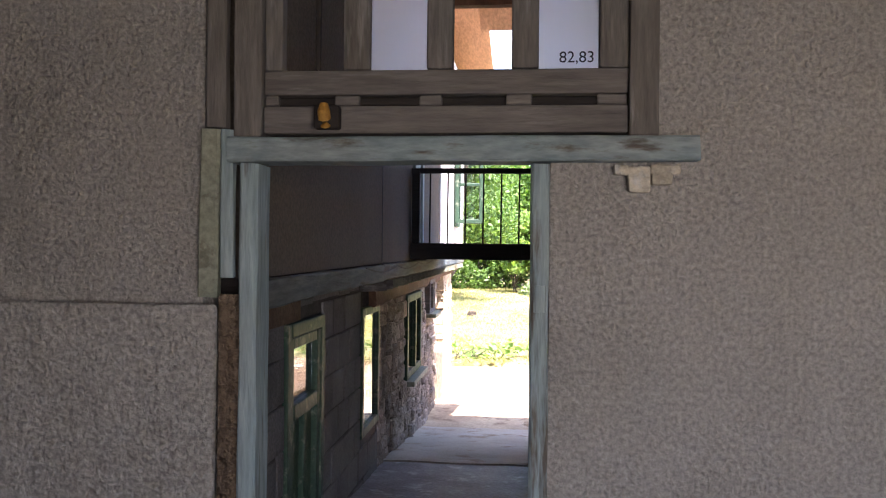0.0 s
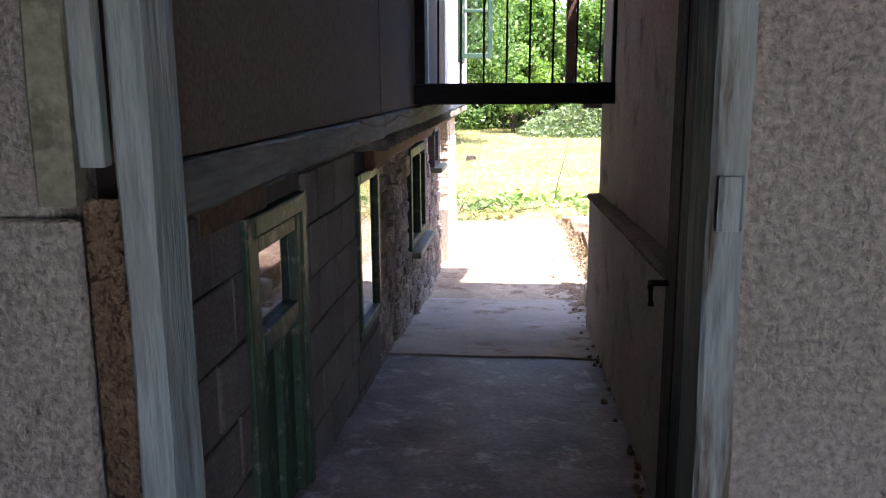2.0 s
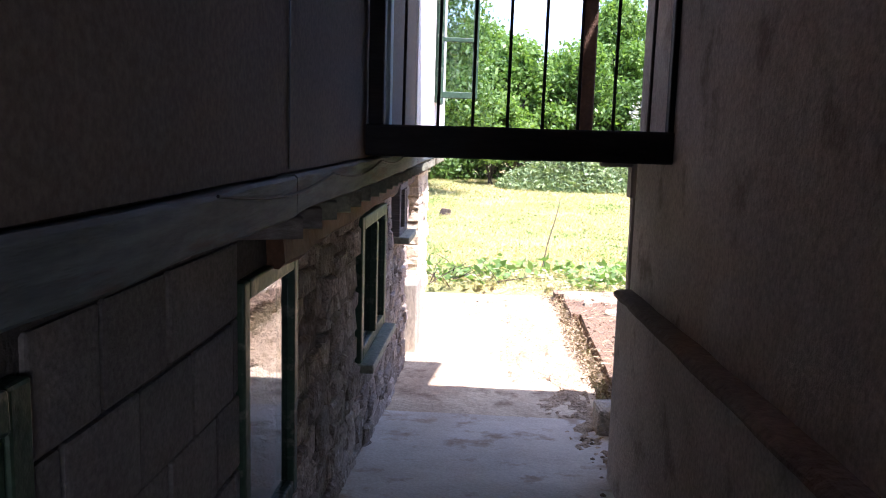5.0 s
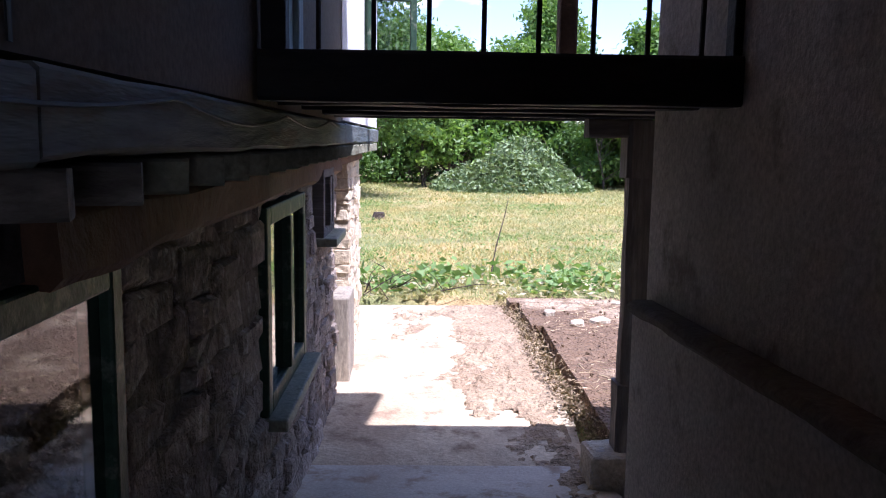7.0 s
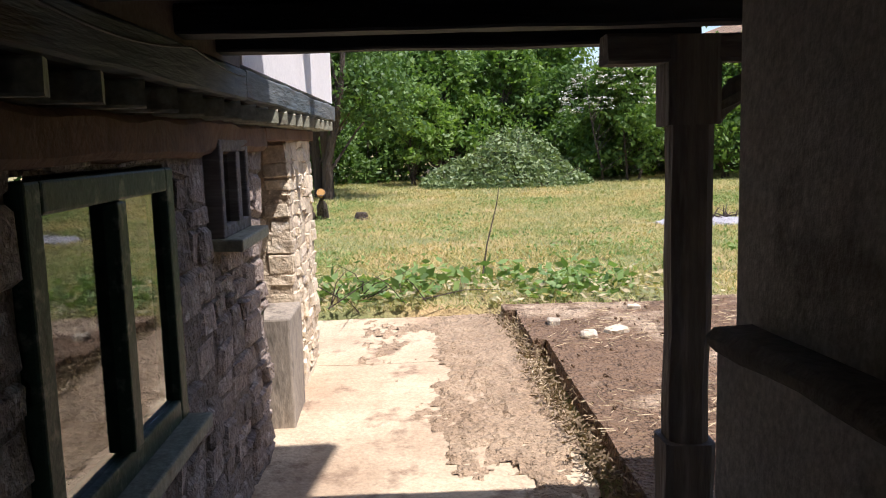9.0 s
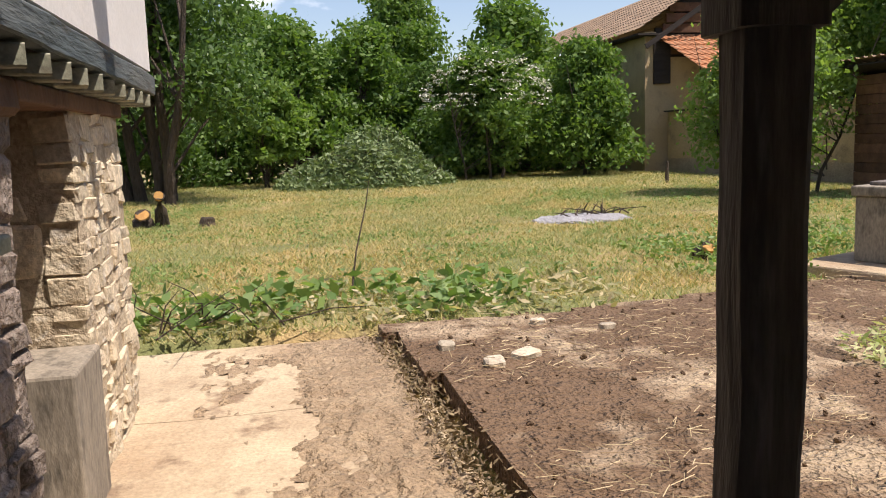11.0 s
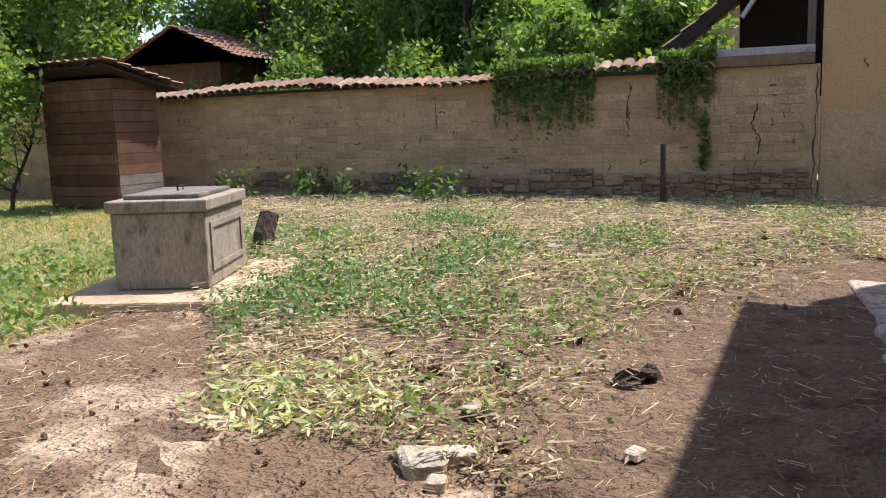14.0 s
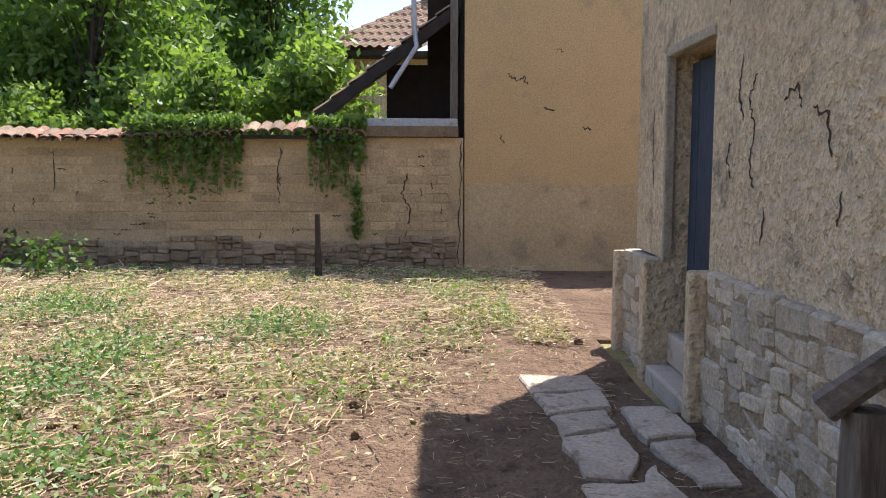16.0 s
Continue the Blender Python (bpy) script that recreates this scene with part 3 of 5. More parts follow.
# transom above the door
transom = thing("transom_window", "unpainted weathered wooden transom with whitened panes", "window", (0.87, 0.02, 2.3), kind="structure")
def tpart(name, b, mat, label="", bev=0.007, jit=0.004):
    x0, y0, z0, x1, y1, z1 = b
    return part(name, boxes((x0 - 0.87, y0 - 0.02, z0 - 2.3, x1 - 0.87, y1 - 0.02, z1 - 2.3), bev=bev, jit=jit), mat, transom, label)
tpart("jamb", (0.135, -0.03, 2.296, 0.235, 0.10, 3.35), GREY_WOOD_V)
tpart("jamb", (1.505, -0.03, 2.296, 1.60, 0.10, 3.35), GREY_WOOD_V)
tpart("bottom_rail", (0.237, -0.012, 2.31, 1.503, 0.08, 2.405), GREY_WOOD)
tpart("panel", (0.237, 0.02, 2.41, 1.503, 0.05, 2.44), DARK_WOOD)
tpart("middle_rail", (0.237, -0.005, 2.445, 1.503, 0.07, 2.53), GREY_WOOD)
for x0, x1 in ((0.24, 0.29), (0.49, 0.58), (0.79, 0.87), (1.09, 1.18), (1.40, 1.50)):
    tpart("short_stile", (x0, 0.0, 2.408, x1, 0.06, 2.443), GREY_WOOD)
for x0, x1 in ((0.237, 0.30), (0.52, 0.615), (0.815, 0.905), (1.11, 1.20), (1.405, 1.503)):
    tpart("stile", (x0, 0.0, 2.532, x1, 0.065, 3.35), GREY_WOOD_V)
tpart("pane", (0.615, 0.03, 2.532, 0.815, 0.034, 3.3), FROST, "whitened glass pane", bev=0, jit=0)
tpart("pane", (1.20, 0.03, 2.532, 1.405, 0.034, 3.3), FROST, "whitened glass pane with numbers", bev=0, jit=0)
tpart("loose_bar", (0.41, 0.03, 2.532, 0.43, 0.05, 3.3), DARK_WOOD)
txt = bpy.data.curves.new("numbers", "FONT")
txt.body, txt.size, txt.extrude = "82,83", 0.055, 0.0005
tmp = new("numbers", txt)
me = bpy.data.meshes.new_from_object(tmp)
bpy.data.objects.remove(tmp)
o = part("numbers", me, INK, transom, "handwritten numbers 82,83")
o.matrix_local = Matrix.Translation((1.27 - 0.87, 0.006, 2.555 - 2.3)) @ pose(0, 0, 0, 90, 0, 0)

knob = thing("lamp_socket", "small yellow lamp socket on a dark block", "lamp socket", (0.475, -0.03, 2.36))
part("block", boxes((-0.045, -0.03, -0.04, 0.045, 0.02, 0.04), bev=0.008), DARK_WOOD, knob)
bm = bmesh.new()
tube(bm, [(0, -0.03, -0.03), (0, -0.05, -0.01), (0, -0.06, 0.015), (0, -0.055, 0.04)], [0.018, 0.022, 0.022, 0.014], 12)
part("socket", bm, YELLOW, knob)

# open door leaf standing back against the lane wall
leaf = thing("open_door", "dark teal board door standing open", "door", (1.30, 0.12, 0.42))
for i in range(5):
    part("board", boxes((-0.02 + 0.002 * (i % 2), 0.0 + i * 0.15, 0.03, 0.015, 0.147 + i * 0.15, 1.74), bev=0.005, jit=0.003), DARK_WOOD if i == 4 else DOOR_TEAL, leaf)
part("ledge", boxes((0.016, 0.03, 0.25, 0.04, 0.72, 0.36), bev=0.005), DOOR_TEAL, leaf)
part("ledge", boxes((0.016, 0.03, 1.35, 0.04, 0.72, 1.46), bev=0.005), DOOR_TEAL, leaf)
bm = bmesh.new()
tube(bm, [(-0.02, 0.70, 0.98), (-0.07, 0.70, 0.98), (-0.075, 0.66, 0.98), (-0.075, 0.64, 0.93)], 0.009, 8)
part("handle", bm, IRON, leaf, "bent iron handle")

# ---- covered lane: left house ----
left_wall = structure("wall_left_house_blocks", boxes((-0.35, 0.16, -0.4, -0.008, 1.05, 1.66), (-0.35, 1.78, -0.4, -0.008, 2.87, 1.66), (-0.35, 1.05, 1.53, -0.008, 1.78, 1.66), (-0.35, 2.87, -0.4, -0.008, 3.56, 0.53), (-0.35, 2.87, 1.47, -0.008, 3.56, 1.66)), JOINT, "grey block wall of the lane with recessed joints")
left_stone = structure("wall_left_house_rubble", boxes((-0.45, 3.56, -0.4, -0.02, 5.05, 1.60), (-0.45, 6.09, -0.4, -0.02, 6.60, 1.60), (-0.45, 7.14, -0.4, -0.02, 7.62, 1.60), (-0.45, 5.05, -0.4, -0.02, 6.09, 0.58), (-0.45, 5.05, 1.44, -0.02, 6.09, 1.60), (-0.45, 6.60, -0.4, -0.02, 7.14, 1.12), (-0.45, 6.60, 1.53, -0.02, 7.14, 1.60)), STONE_MORTAR, "rubble stone wall with lime mortar")
structure("wall_left_house_inner", boxes((-1.6, 0.16, -0.4, -1.5, 7.6, 1.66)), PLASTER_DIRTY, "dim inner wall behind the windows")
structure("floor_left_house", boxes((-1.6, 0.16, -0.1, -0.36, 7.6, 0.0)), PACKED_FLOOR, "dim cellar floor behind the windows")
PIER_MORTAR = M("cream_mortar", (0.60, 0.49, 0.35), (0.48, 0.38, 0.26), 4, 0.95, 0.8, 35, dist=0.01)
PLINTH_MORTAR = M("earthy_mortar", (0.50, 0.39, 0.26), (0.37, 0.28, 0.185), 4, 0.95, 0.9, 30, dist=0.014)
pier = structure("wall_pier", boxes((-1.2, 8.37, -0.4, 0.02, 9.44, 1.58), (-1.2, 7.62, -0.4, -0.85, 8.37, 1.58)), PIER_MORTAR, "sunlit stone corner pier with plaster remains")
structure("plinth_block", boxes((-0.75, 7.9, -0.25, 0.07, 8.36, 0.53), bev=0.015, jit=0.012), WELL, "cracked concrete plinth block at the pier")

bm = bmesh.new()
beam(bm, (0.0, 3.2, 1.52), (0.0, 7.6, 1.525), 0.085, 0.13, 0.02, 44, 0.022)
structure("trim_wall_plate", bm, BROWN_WOOD, "split brown timber wall plate on the rubble wall")
structure("trim_wall_plate_pier", boxes((-0.6, 7.6, 1.515, 0.05, 9.45, 1.585), bev=0.01, jit=0.01), BROWN_WOOD, "brown timber plate over the pier")
stain = structure("wall_stain_patch", boxes((-0.01, 0.70, 1.53, 0.012, 1.30, 1.66), bev=0.003, jit=0.006), RUST_PATCH, "brown bare patch above the cellar door")

# cellar door, half glazed
cd = thing("door_cellar", "half-glazed dark green wooden cellar door", "door", (0, 1.41, 0.3), kind="structure")
def cpart(name, b, mat, label="", bev=0.008, jit=0.003):
    x0, y0, z0, x1, y1, z1 = b
    return part(name, boxes((x0, y0 - 1.41, z0 - 0.3, x1, y1 - 1.41, z1 - 0.3), bev=bev, jit=jit), mat, cd, label)
cpart("jamb", (-0.06, 1.055, 0.2, 0.02, 1.12, 1.525), GREEN_PAINT)
cpart("jamb", (-0.06, 1.71, 0.2, 0.02, 1.775, 1.525), GREEN_PAINT)
cpart("head", (-0.06, 1.12, 1.455, 0.024, 1.71, 1.525), GREEN_PAINT)
cpart("stile", (-0.05, 1.122, 0.3, 0.012, 1.185, 1.45), GREEN_PAINT)
cpart("stile", (-0.05, 1.645, 0.3, 0.012, 1.708, 1.45), GREEN_PAINT)
cpart("top_rail", (-0.05, 1.187, 1.39, 0.010, 1.643, 1.45), GREEN_PAINT)
cpart("lock_rail", (-0.05, 1.187, 1.03, 0.014, 1.643, 1.11), GREEN_PAINT)
cpart("panel", (-0.04, 1.187, 0.3, -0.02, 1.643, 1.03), GREEN_PAINT)
cpart("mullion", (-0.05, 1.39, 0.3, 0.008, 1.44, 1.03), GREEN_PAINT)
cpart("pane", (-0.026, 1.187, 1.11, -0.022, 1.643, 1.39), GLASS, "", 0, 0)
structure("trim_cellar_step", boxes((-0.2, 1.05, 0.1, 0.0, 1.78, 0.3)), PACKED_FLOOR, "dark cellar door step")

window("window_tall", "tall fixed window with green and cream frame", 2.88, 3.55, 0.54, 1.465, 0.06, 0)
window("window_green", "green wooden two-light window with a sill", 5.06, 6.08, 0.60, 1.43, 0.075, 1, True)
window("window_small", "small grey-framed window under the eaves", 6.61, 7.13, 1.13, 1.52, 0.05, 1, True, 0.03, GREY_WOOD)

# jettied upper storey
structure("wall_left_house_upper", boxes((-5.0, 0.16, 1.79, 0.145, 4.28, 4.4), (-5.0, 4.28, 1.79, 0.14, 6.62, 4.4)), PLASTER_WARM, "smooth brown-grey plaster of the jettied upper storey, darkened for the lane's shade")
structure("wall_left_house_white", boxes((-5.0, 6.62, 1.80, 0.15, 8.3, 4.4), (-5.0, 8.3, 1.80, 0.15, 9.1, 2.18), (-5.0, 8.3, 3.3, 0.15, 9.1, 4.4), (-5.0, 9.1, 1.80, 0.15, 9.93, 4.4)), WHITEWASH, "whitewashed upper wall of the house")
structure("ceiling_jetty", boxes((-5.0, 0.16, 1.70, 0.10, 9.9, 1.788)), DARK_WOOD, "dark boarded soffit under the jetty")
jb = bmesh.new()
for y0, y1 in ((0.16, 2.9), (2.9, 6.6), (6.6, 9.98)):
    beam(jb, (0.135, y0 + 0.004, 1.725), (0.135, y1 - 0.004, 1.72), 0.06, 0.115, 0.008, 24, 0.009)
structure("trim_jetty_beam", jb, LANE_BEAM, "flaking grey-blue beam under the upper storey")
jetty = thing("jetty_joists", "pale joist ends under the jetty", "joist", (0, 5, 1.622), kind="structure")
for i in range(26):
    yy = 2.95 + i * 0.27
    bm = bmesh.new()
    beam(bm, (-0.16, yy - 5.05, 0.0), (0.155, yy + 0.05 - 5, 0.0), 0.085, 0.068, 0.006, 3, 0.004)
    part("joist", bm, BEIGE_PAINT if yy > 3.3 else GREY_WOOD, jetty)
structure("wall_crack", boxes((0.146, 2.865, 1.8, 0.149, 2.875, 4.0), jit=0.006), CABLE, "thin dark crack down the plaster")
bm = bmesh.new()
pts = [(0.172, 2.2 + i * 0.05, 1.775 - 0.035 * abs(math.sin(i * 0.13)) - 0.012 * math.sin(i * 0.047)) for i in range(88)]
tube(bm, pts, 0.004, 5)
tagged(part("sagging_cable", bm, CABLE), "thin black cable sagging along the beam", "cable")

# casement standing open in the white wall
cas = thing("window_upper", "green casement standing open in the white wall", "window", (0.15, 8.7, 2.18), kind="structure")
def qpart(name, b, mat, ang=None, bev=0.006):
    bm = boxes(b, bev=bev)
    o = part(name, bm, mat, cas)
    if ang is not None:
        o.matrix_local = Matrix.Translation((0.02, -0.40, 0)) @ pose(0, 0, 0, 0, 0, ang)
    return o
qpart("frame", (-0.06, -0.40, 0.0, 0.03, -0.34, 1.12), GREEN_PAINT)
qpart("frame", (-0.06, 0.34, 0.0, 0.03, 0.40, 1.12), GREEN_PAINT)
qpart("frame", (-0.06, -0.34, 1.06, 0.03, 0.34, 1.12), GREEN_PAINT)
qpart("frame", (-0.06, -0.34, 0.0, 0.03, 0.34, 0.06), GREEN_PAINT)
for b in ((0, -0.02, 0.04, 0.05, 0.02, 1.08), (0.33, -0.02, 0.04, 0.38, 0.02, 1.08), (0.05, -0.02, 0.04, 0.33, 0.02, 0.10), (0.05, -0.02, 1.02, 0.33, 0.02, 1.08), (0.05, -0.02, 0.55, 0.33, 0.02, 0.59)):
    qpart("sash_bar", b, GREEN_PAINT, 12)
qpart("pane", (0.05, -0.002, 0.10, 0.33, 0.002, 1.02), GLASS, 12, 0)

# ---- covered lane: right house ----
structure("wall_right_lane", boxes((1.50, 0.16, -0.4, 2.0, 5.12, 4.4)), PLASTER_DIRTY, "stained grey plaster wall of the lane")
bm = bmesh.new()
n = 26
for i in range(n):
    y0, y1 = 0.2 + i * 4.8 / n, 0.2 + (i + 1) * 4.8 / n
    zt = 1.29 - 0.23 * (i / n)
    B(bm, 1.415, y0, -0.4, 1.50, y1, zt)
bmesh.ops.remove_doubles(bm, verts=bm.verts[:], dist=0.002)
structure("wall_right_lane_plinth", bm, PLASTER_DIRTY, "protruding lower plaster with a sloping ledge")
LEDGE = M("grimy_ledge", (0.26, 0.22, 0.18), (0.17, 0.14, 0.115), 3, 0.95, 0.7, 40, dist=0.01)
lb = bmesh.new()
beam(lb, (1.458, 0.2, 1.315), (1.455, 5.01, 1.072), 0.115, 0.05, 0.018, 40, 0.009)
structure("trim_ledge", lb, LEDGE, "dark worn ledge along the plaster wall")
rub = thing("rubble_edge", "loose dark rubble along the wall foot", "rubble", (1.45, 4.5, 0.0), kind="stuff")
niche = thing("wall_cupboard", "small brown wall cupboard with cream frame", "cupboard", (1.495, 1.45, 1.67))
for nm, b, mt in (("frame", (-0.035, -0.30, 0.0, 0.012, 0.30, 0.06), BEIGE_PAINT), ("frame", (-0.035, 0.25, 0.06, 0.012, 0.30, 0.85), BEIGE_PAINT), ("frame", (-0.035, -0.30, 0.06, 0.012, -0.25, 0.85), BEIGE_PAINT), ("door", (-0.02, -0.25, 0.06, 0.012, 0.25, 0.85), BROWN_WOOD), ("frame", (-0.035, -0.30, 0.85, 0.012, 0.30, 0.90), BEIGE_PAINT)):
    part(nm, boxes(b, bev=0.006, jit=0.004), mt, niche)

# gallery that bridges the lane
gal = thing("gallery_railing", "dark timber gallery railing with thin iron bars", "railing", (0.85, 4.3, 1.81))
bm = bmesh.new()
beam(bm, (-0.70, 0, 0.06), (0.72, 0, 0.06), 0.12, 0.14, 0.01, 12, 0.004)
part("sill_beam", bm, BLACK_PAINT, gal)
bm = bmesh.new()
beam(bm, (-0.70, 0, 0.76), (0.72, 0, 0.76), 0.05, 0.045, 0.006, 10, 0.003)
part("top_rail", bm, BLACK_PAINT, gal)
for xx in (-0.66, 0.66):
    part("newel", boxes((xx - 0.035, -0.035, 0.13, xx + 0.035, 0.035, 0.76), bev=0.006), BLACK_PAINT, gal)
for i in range(8):
    bm = bmesh.new()
    tube(bm, [(-0.54 + i * 0.155, 0, 0.13), (-0.54 + i * 0.155 + 0.004, 0, 0.75)], 0.0075, 6)
    part("bar", bm, IRON, gal)
gj = thing("gallery_joists", "dark joists under the gallery floor", "joist", (0.85, 5.5, 1.85), kind="structure")
for yy in (4.66, 5.18, 5.82, 6.30):
    bm = bmesh.new()
    beam(bm, (-0.74, yy - 5.5, 0.0), (0.95 if yy > 5.2 else 0.71, yy - 5.5, 0.0), 0.11, 0.09, 0.008, 12, 0.008)
    part("joist", bm, BLACK_PAINT, gj)
structure("ceiling_gallery_boards", boxes(*[(0.15 if k % 2 else 0.152, 4.36 + k * 0.19, 1.90, 1.56, 4.545 + k * 0.19, 1.93) for k in range(4)], *[(0.15, 5.25 + k * 0.19, 1.90, 4.0, 5.435 + k * 0.19, 1.93) for k in range(6)]), BLACK_PAINT, "dark boards of the gallery floor")
structure("trim_gallery_door", boxes((0.14, 4.75, 1.94, 0.19, 4.85, 3.4), (0.14, 4.40, 1.94, 0.17, 4.75, 3.4), bev=0.006), TEAL_WOOD, "teal door frame on the gallery")

# timber post and its stone foot
post = thing("porch_post", "weathered dark timber porch post with a bracket", "post", (1.705, 6.09, 0.0))
bm = bmesh.new()
beam(bm, (0, 0, 0.09), (0, 0, 0.45), 0.17, 0.17, 0.02, 5, 0.010, (0, 1, 0))
beam(bm, (0, 0, 0.45), (0.005, 0, 1.52), 0.135, 0.14, 0.03, 12, 0.010, (0, 1, 0))
beam(bm, (0, 0, 1.52), (0, 0, 1.80), 0.17, 0.17, 0.02, 4, 0.008, (0, 1, 0))
part("shaft", bm, GREY_WOOD_V, post)
bm = bmesh.new()
tube(bm, [(0.08, 0, 1.55), (0.16, 0, 1.63), (0.30, 0, 1.69), (0.44, 0, 1.71)], [0.04, 0.045, 0.04, 0.035], 8)
part("bracket", bm, GREY_WOOD_V, post)
bm = bmesh.new()
beam(bm, (-0.28, 0, 1.765), (0.45, 0, 1.765), 0.14, 0.09, 0.01, 12, 0.01)
part("head_beam", bm, GREY_WOOD, post)
part("upper_post", boxes((-0.44, -0.05, 1.93, -0.35, 0.05, 3.6), bev=0.012, jit=0.006), BROWN_WOOD, post)
part("foot_stone", boxes((-0.22, -0.16, -0.14, 0.16, 0.16, 0.09), bev=0.03, jit=0.03), STONE_PALE, post)

# right house body, facing the garden
structure("wall_right_house_garden", boxes((2.0, 4.75, 0.9, 7.22, 5.12, 4.4), (8.26, 4.75, 0.9, 9.08, 5.12, 4.4), (7.22, 4.75, 2.36, 8.26, 5.12, 4.4)), MUD_PALE, "cracked grey-beige mud plaster wall")
structure("wall_right_house_ends", boxes((8.85, 0.0, -0.3, 9.08, 4.75, 4.4), (4.8, 0.0, -0.3, 8.85, 0.16, 4.4)), MUD_PALE, "plain mud plaster end walls")
rplinth = structure("wall_right_house_plinth", boxes((2.0, 4.75, -0.4, 7.12, 5.17, 0.92), (8.36, 4.75, -0.4, 9.32, 5.17, 0.87)), PLINTH_MORTAR, "pale rubble stone plinth of the house")
structure("trim_plinth_cheek", boxes((7.10, 4.8, -0.2, 7.24, 5.26, 0.93), (8.24, 4.8, -0.2, 8.40, 5.26, 0.90), (9.22, 4.8, -0.2, 9.42, 5.25, 0.86), bev=0.02, jit=0.02), MUD_PALE, "plastered plinth cheeks beside the door")
structure("trim_door_surround", boxes((8.225, 5.06, 0.9, 8.27, 5.135, 2.40), (7.21, 5.06, 2.33, 8.225, 5.135, 2.40), bev=0.012, jit=0.008), STONE_PALE, "thin pale plaster door surround")
structure("steps_door", boxes((7.24, 4.6, -0.2, 8.24, 5.24, 0.12), (7.24, 4.8, 0.12, 8.24, 5.08, 0.36), bev=0.02, jit=0.015), CONCRETE, "worn concrete door steps")
dr = thing("door_house", "faded blue plank door in a deep recess", "door", (7.73, 4.93, 0.36), kind="structure")
for i in range(6):
    part("board", boxes((-0.49 + i * 0.165, -0.02, 0.0, -0.329 + i * 0.165, 0.02 + 0.003 * (i % 2), 1.93), bev=0.004), BLUE_DOOR, dr)

# weathered post with a slanting rail beside the camera's last stand
rail = thing("leaning_rail_post", "weathered grey post with a slanting split rail", "post", (4.73, 5.43, 0.0))
bm = bmesh.new()
beam(bm, (0, 0, 0), (0.0, 0, 0.80), 0.12, 0.12, 0.015, 6, 0.012, (0, 1, 0))
part("post", bm, GREY_WOOD_V, rail)
bm = bmesh.new()
beam(bm, (0.05, 0.10, 0.80), (-0.10, -0.08, 1.02), 0.13, 0.10, 0.02, 6, 0.012)
part("rail", bm, GREY_WOOD, rail)

# roofs above the lane (cast the shade on path and yard)
def slope_roof(name, x0, x1, y_eave, z_eave, y_back, z_back, label):
    bm = bmesh.new()
    v = [bm.verts.new(p) for p in ((x0, y_eave, z_eave), (x1, y_eave, z_eave), (x1, y_back, z_back), (x0, y_back, z_back))]
    f = bm.faces.new(v)
    for g in bmesh.ops.extrude_face_region(bm, geom=[f])["geom"]:
        if isinstance(g, bmesh.types.BMVert):
            g.co.z += 0.12
    return structure(name, bm, SOFFIT, label)
slope_roof("roof_right_house", 2.07, 9.0, 5.52, 4.35, -0.6, 6.6, "tiled roof slope with orange boards beneath")
slope_roof("roof_lane", 0.62, 2.06, 6.28, 4.30, -0.6, 6.2, "lane roof with orange boarded underside")
slope_roof("roof_left_house", -5.2, 0.61, 10.2, 4.42, -0.6, 6.6, "left house roof with boarded underside")
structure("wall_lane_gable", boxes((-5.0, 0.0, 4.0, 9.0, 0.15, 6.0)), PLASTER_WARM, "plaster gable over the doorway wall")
structure("trim_rafter", boxes((0.2, 4.1, 3.95, 1.56, 4.2, 4.07)), BROWN_WOOD, "brown tie beam under the lane roof")

# ---- garden: walls and buildings ----
WA, WB = Vector((15.0, 6.41, 0)), Vector((14.25, 31.4, 0))
wd = (WB - WA).normalized()
wn_ = Vector((-wd.y, wd.x, 0))
def wall_at(y):
    return WA + wd * ((y - WA.y) / wd.y)
def wall_box(bm, y0, y1, z0, z1, t0, t1):
    a, b = wall_at(y0), wall_at(y1)
    lo = [a + wn_ * t0, b + wn_ * t0, b + wn_ * t1, a + wn_ * t1]
    vs = [bm.verts.new((p.x, p.y, z)) for z in (z0, z1) for p in lo]
    for q in ((0, 1, 2, 3), (7, 6, 5, 4), (0, 4, 5, 1), (1, 5, 6, 2), (2, 6, 7, 3), (3, 7, 4, 0)):
        bm.faces.new([vs[k] for k in q])
bm = bmesh.new()
wall_box(bm, 6.42, 31.3, -0.3, 2.05, 0.0, -0.42)
gwall = structure("wall_garden", bm, MUD, "ochre mud-brick garden wall with bare patches")
bm = bmesh.new()
wall_box(bm, 6.42, 31.3, -0.3, 0.46, 0.012, 0.0)
structure("wall_garden_footing", bm, PLINTH_MORTAR, "brown stone footing of the garden wall")
bm = bmesh.new()
wall_box(bm, 6.5, 8.0, 2.06, 2.22, 0.10, -0.3)
structure("wall_garden_coping", bm, STONE_DARK, "rough dark stones on the wall end")

structure("wall_ochre_house", boxes((15.02, -4.0, -0.3, 15.4, 6.40, 5.6), (15.4, 6.0, -0.3, 20.0, 6.40, 5.6)), OCHRE, "tall ochre painted side wall of a house")
structure("wall_ochre_house_base", boxes((14.99, -4.0, -0.3, 15.018, 6.38, 1.36), jit=0.0), MUD, "bare mud lower wall of the ochre house")
cap = thing("garden_wall_tiles", "curved clay coping tiles on the garden wall", "roof tile", (15, 12, 2.1), kind="structure")
cm = []
for k in range(3):
    bm = bmesh.new()
    for s in range(7):
        a0, a1 = math.pi * s / 7, math.pi * (s + 1) / 7
        q = []
        for a, r in ((a0, 1), (a1, 1)):
            for xx, rr in ((-0.25, 0.10), (0.24, 0.08)):
                q.append(bm.verts.new((xx, math.cos(a) * rr, math.sin(a) * rr * 0.75 + (0.05 if xx > 0 else 0))))
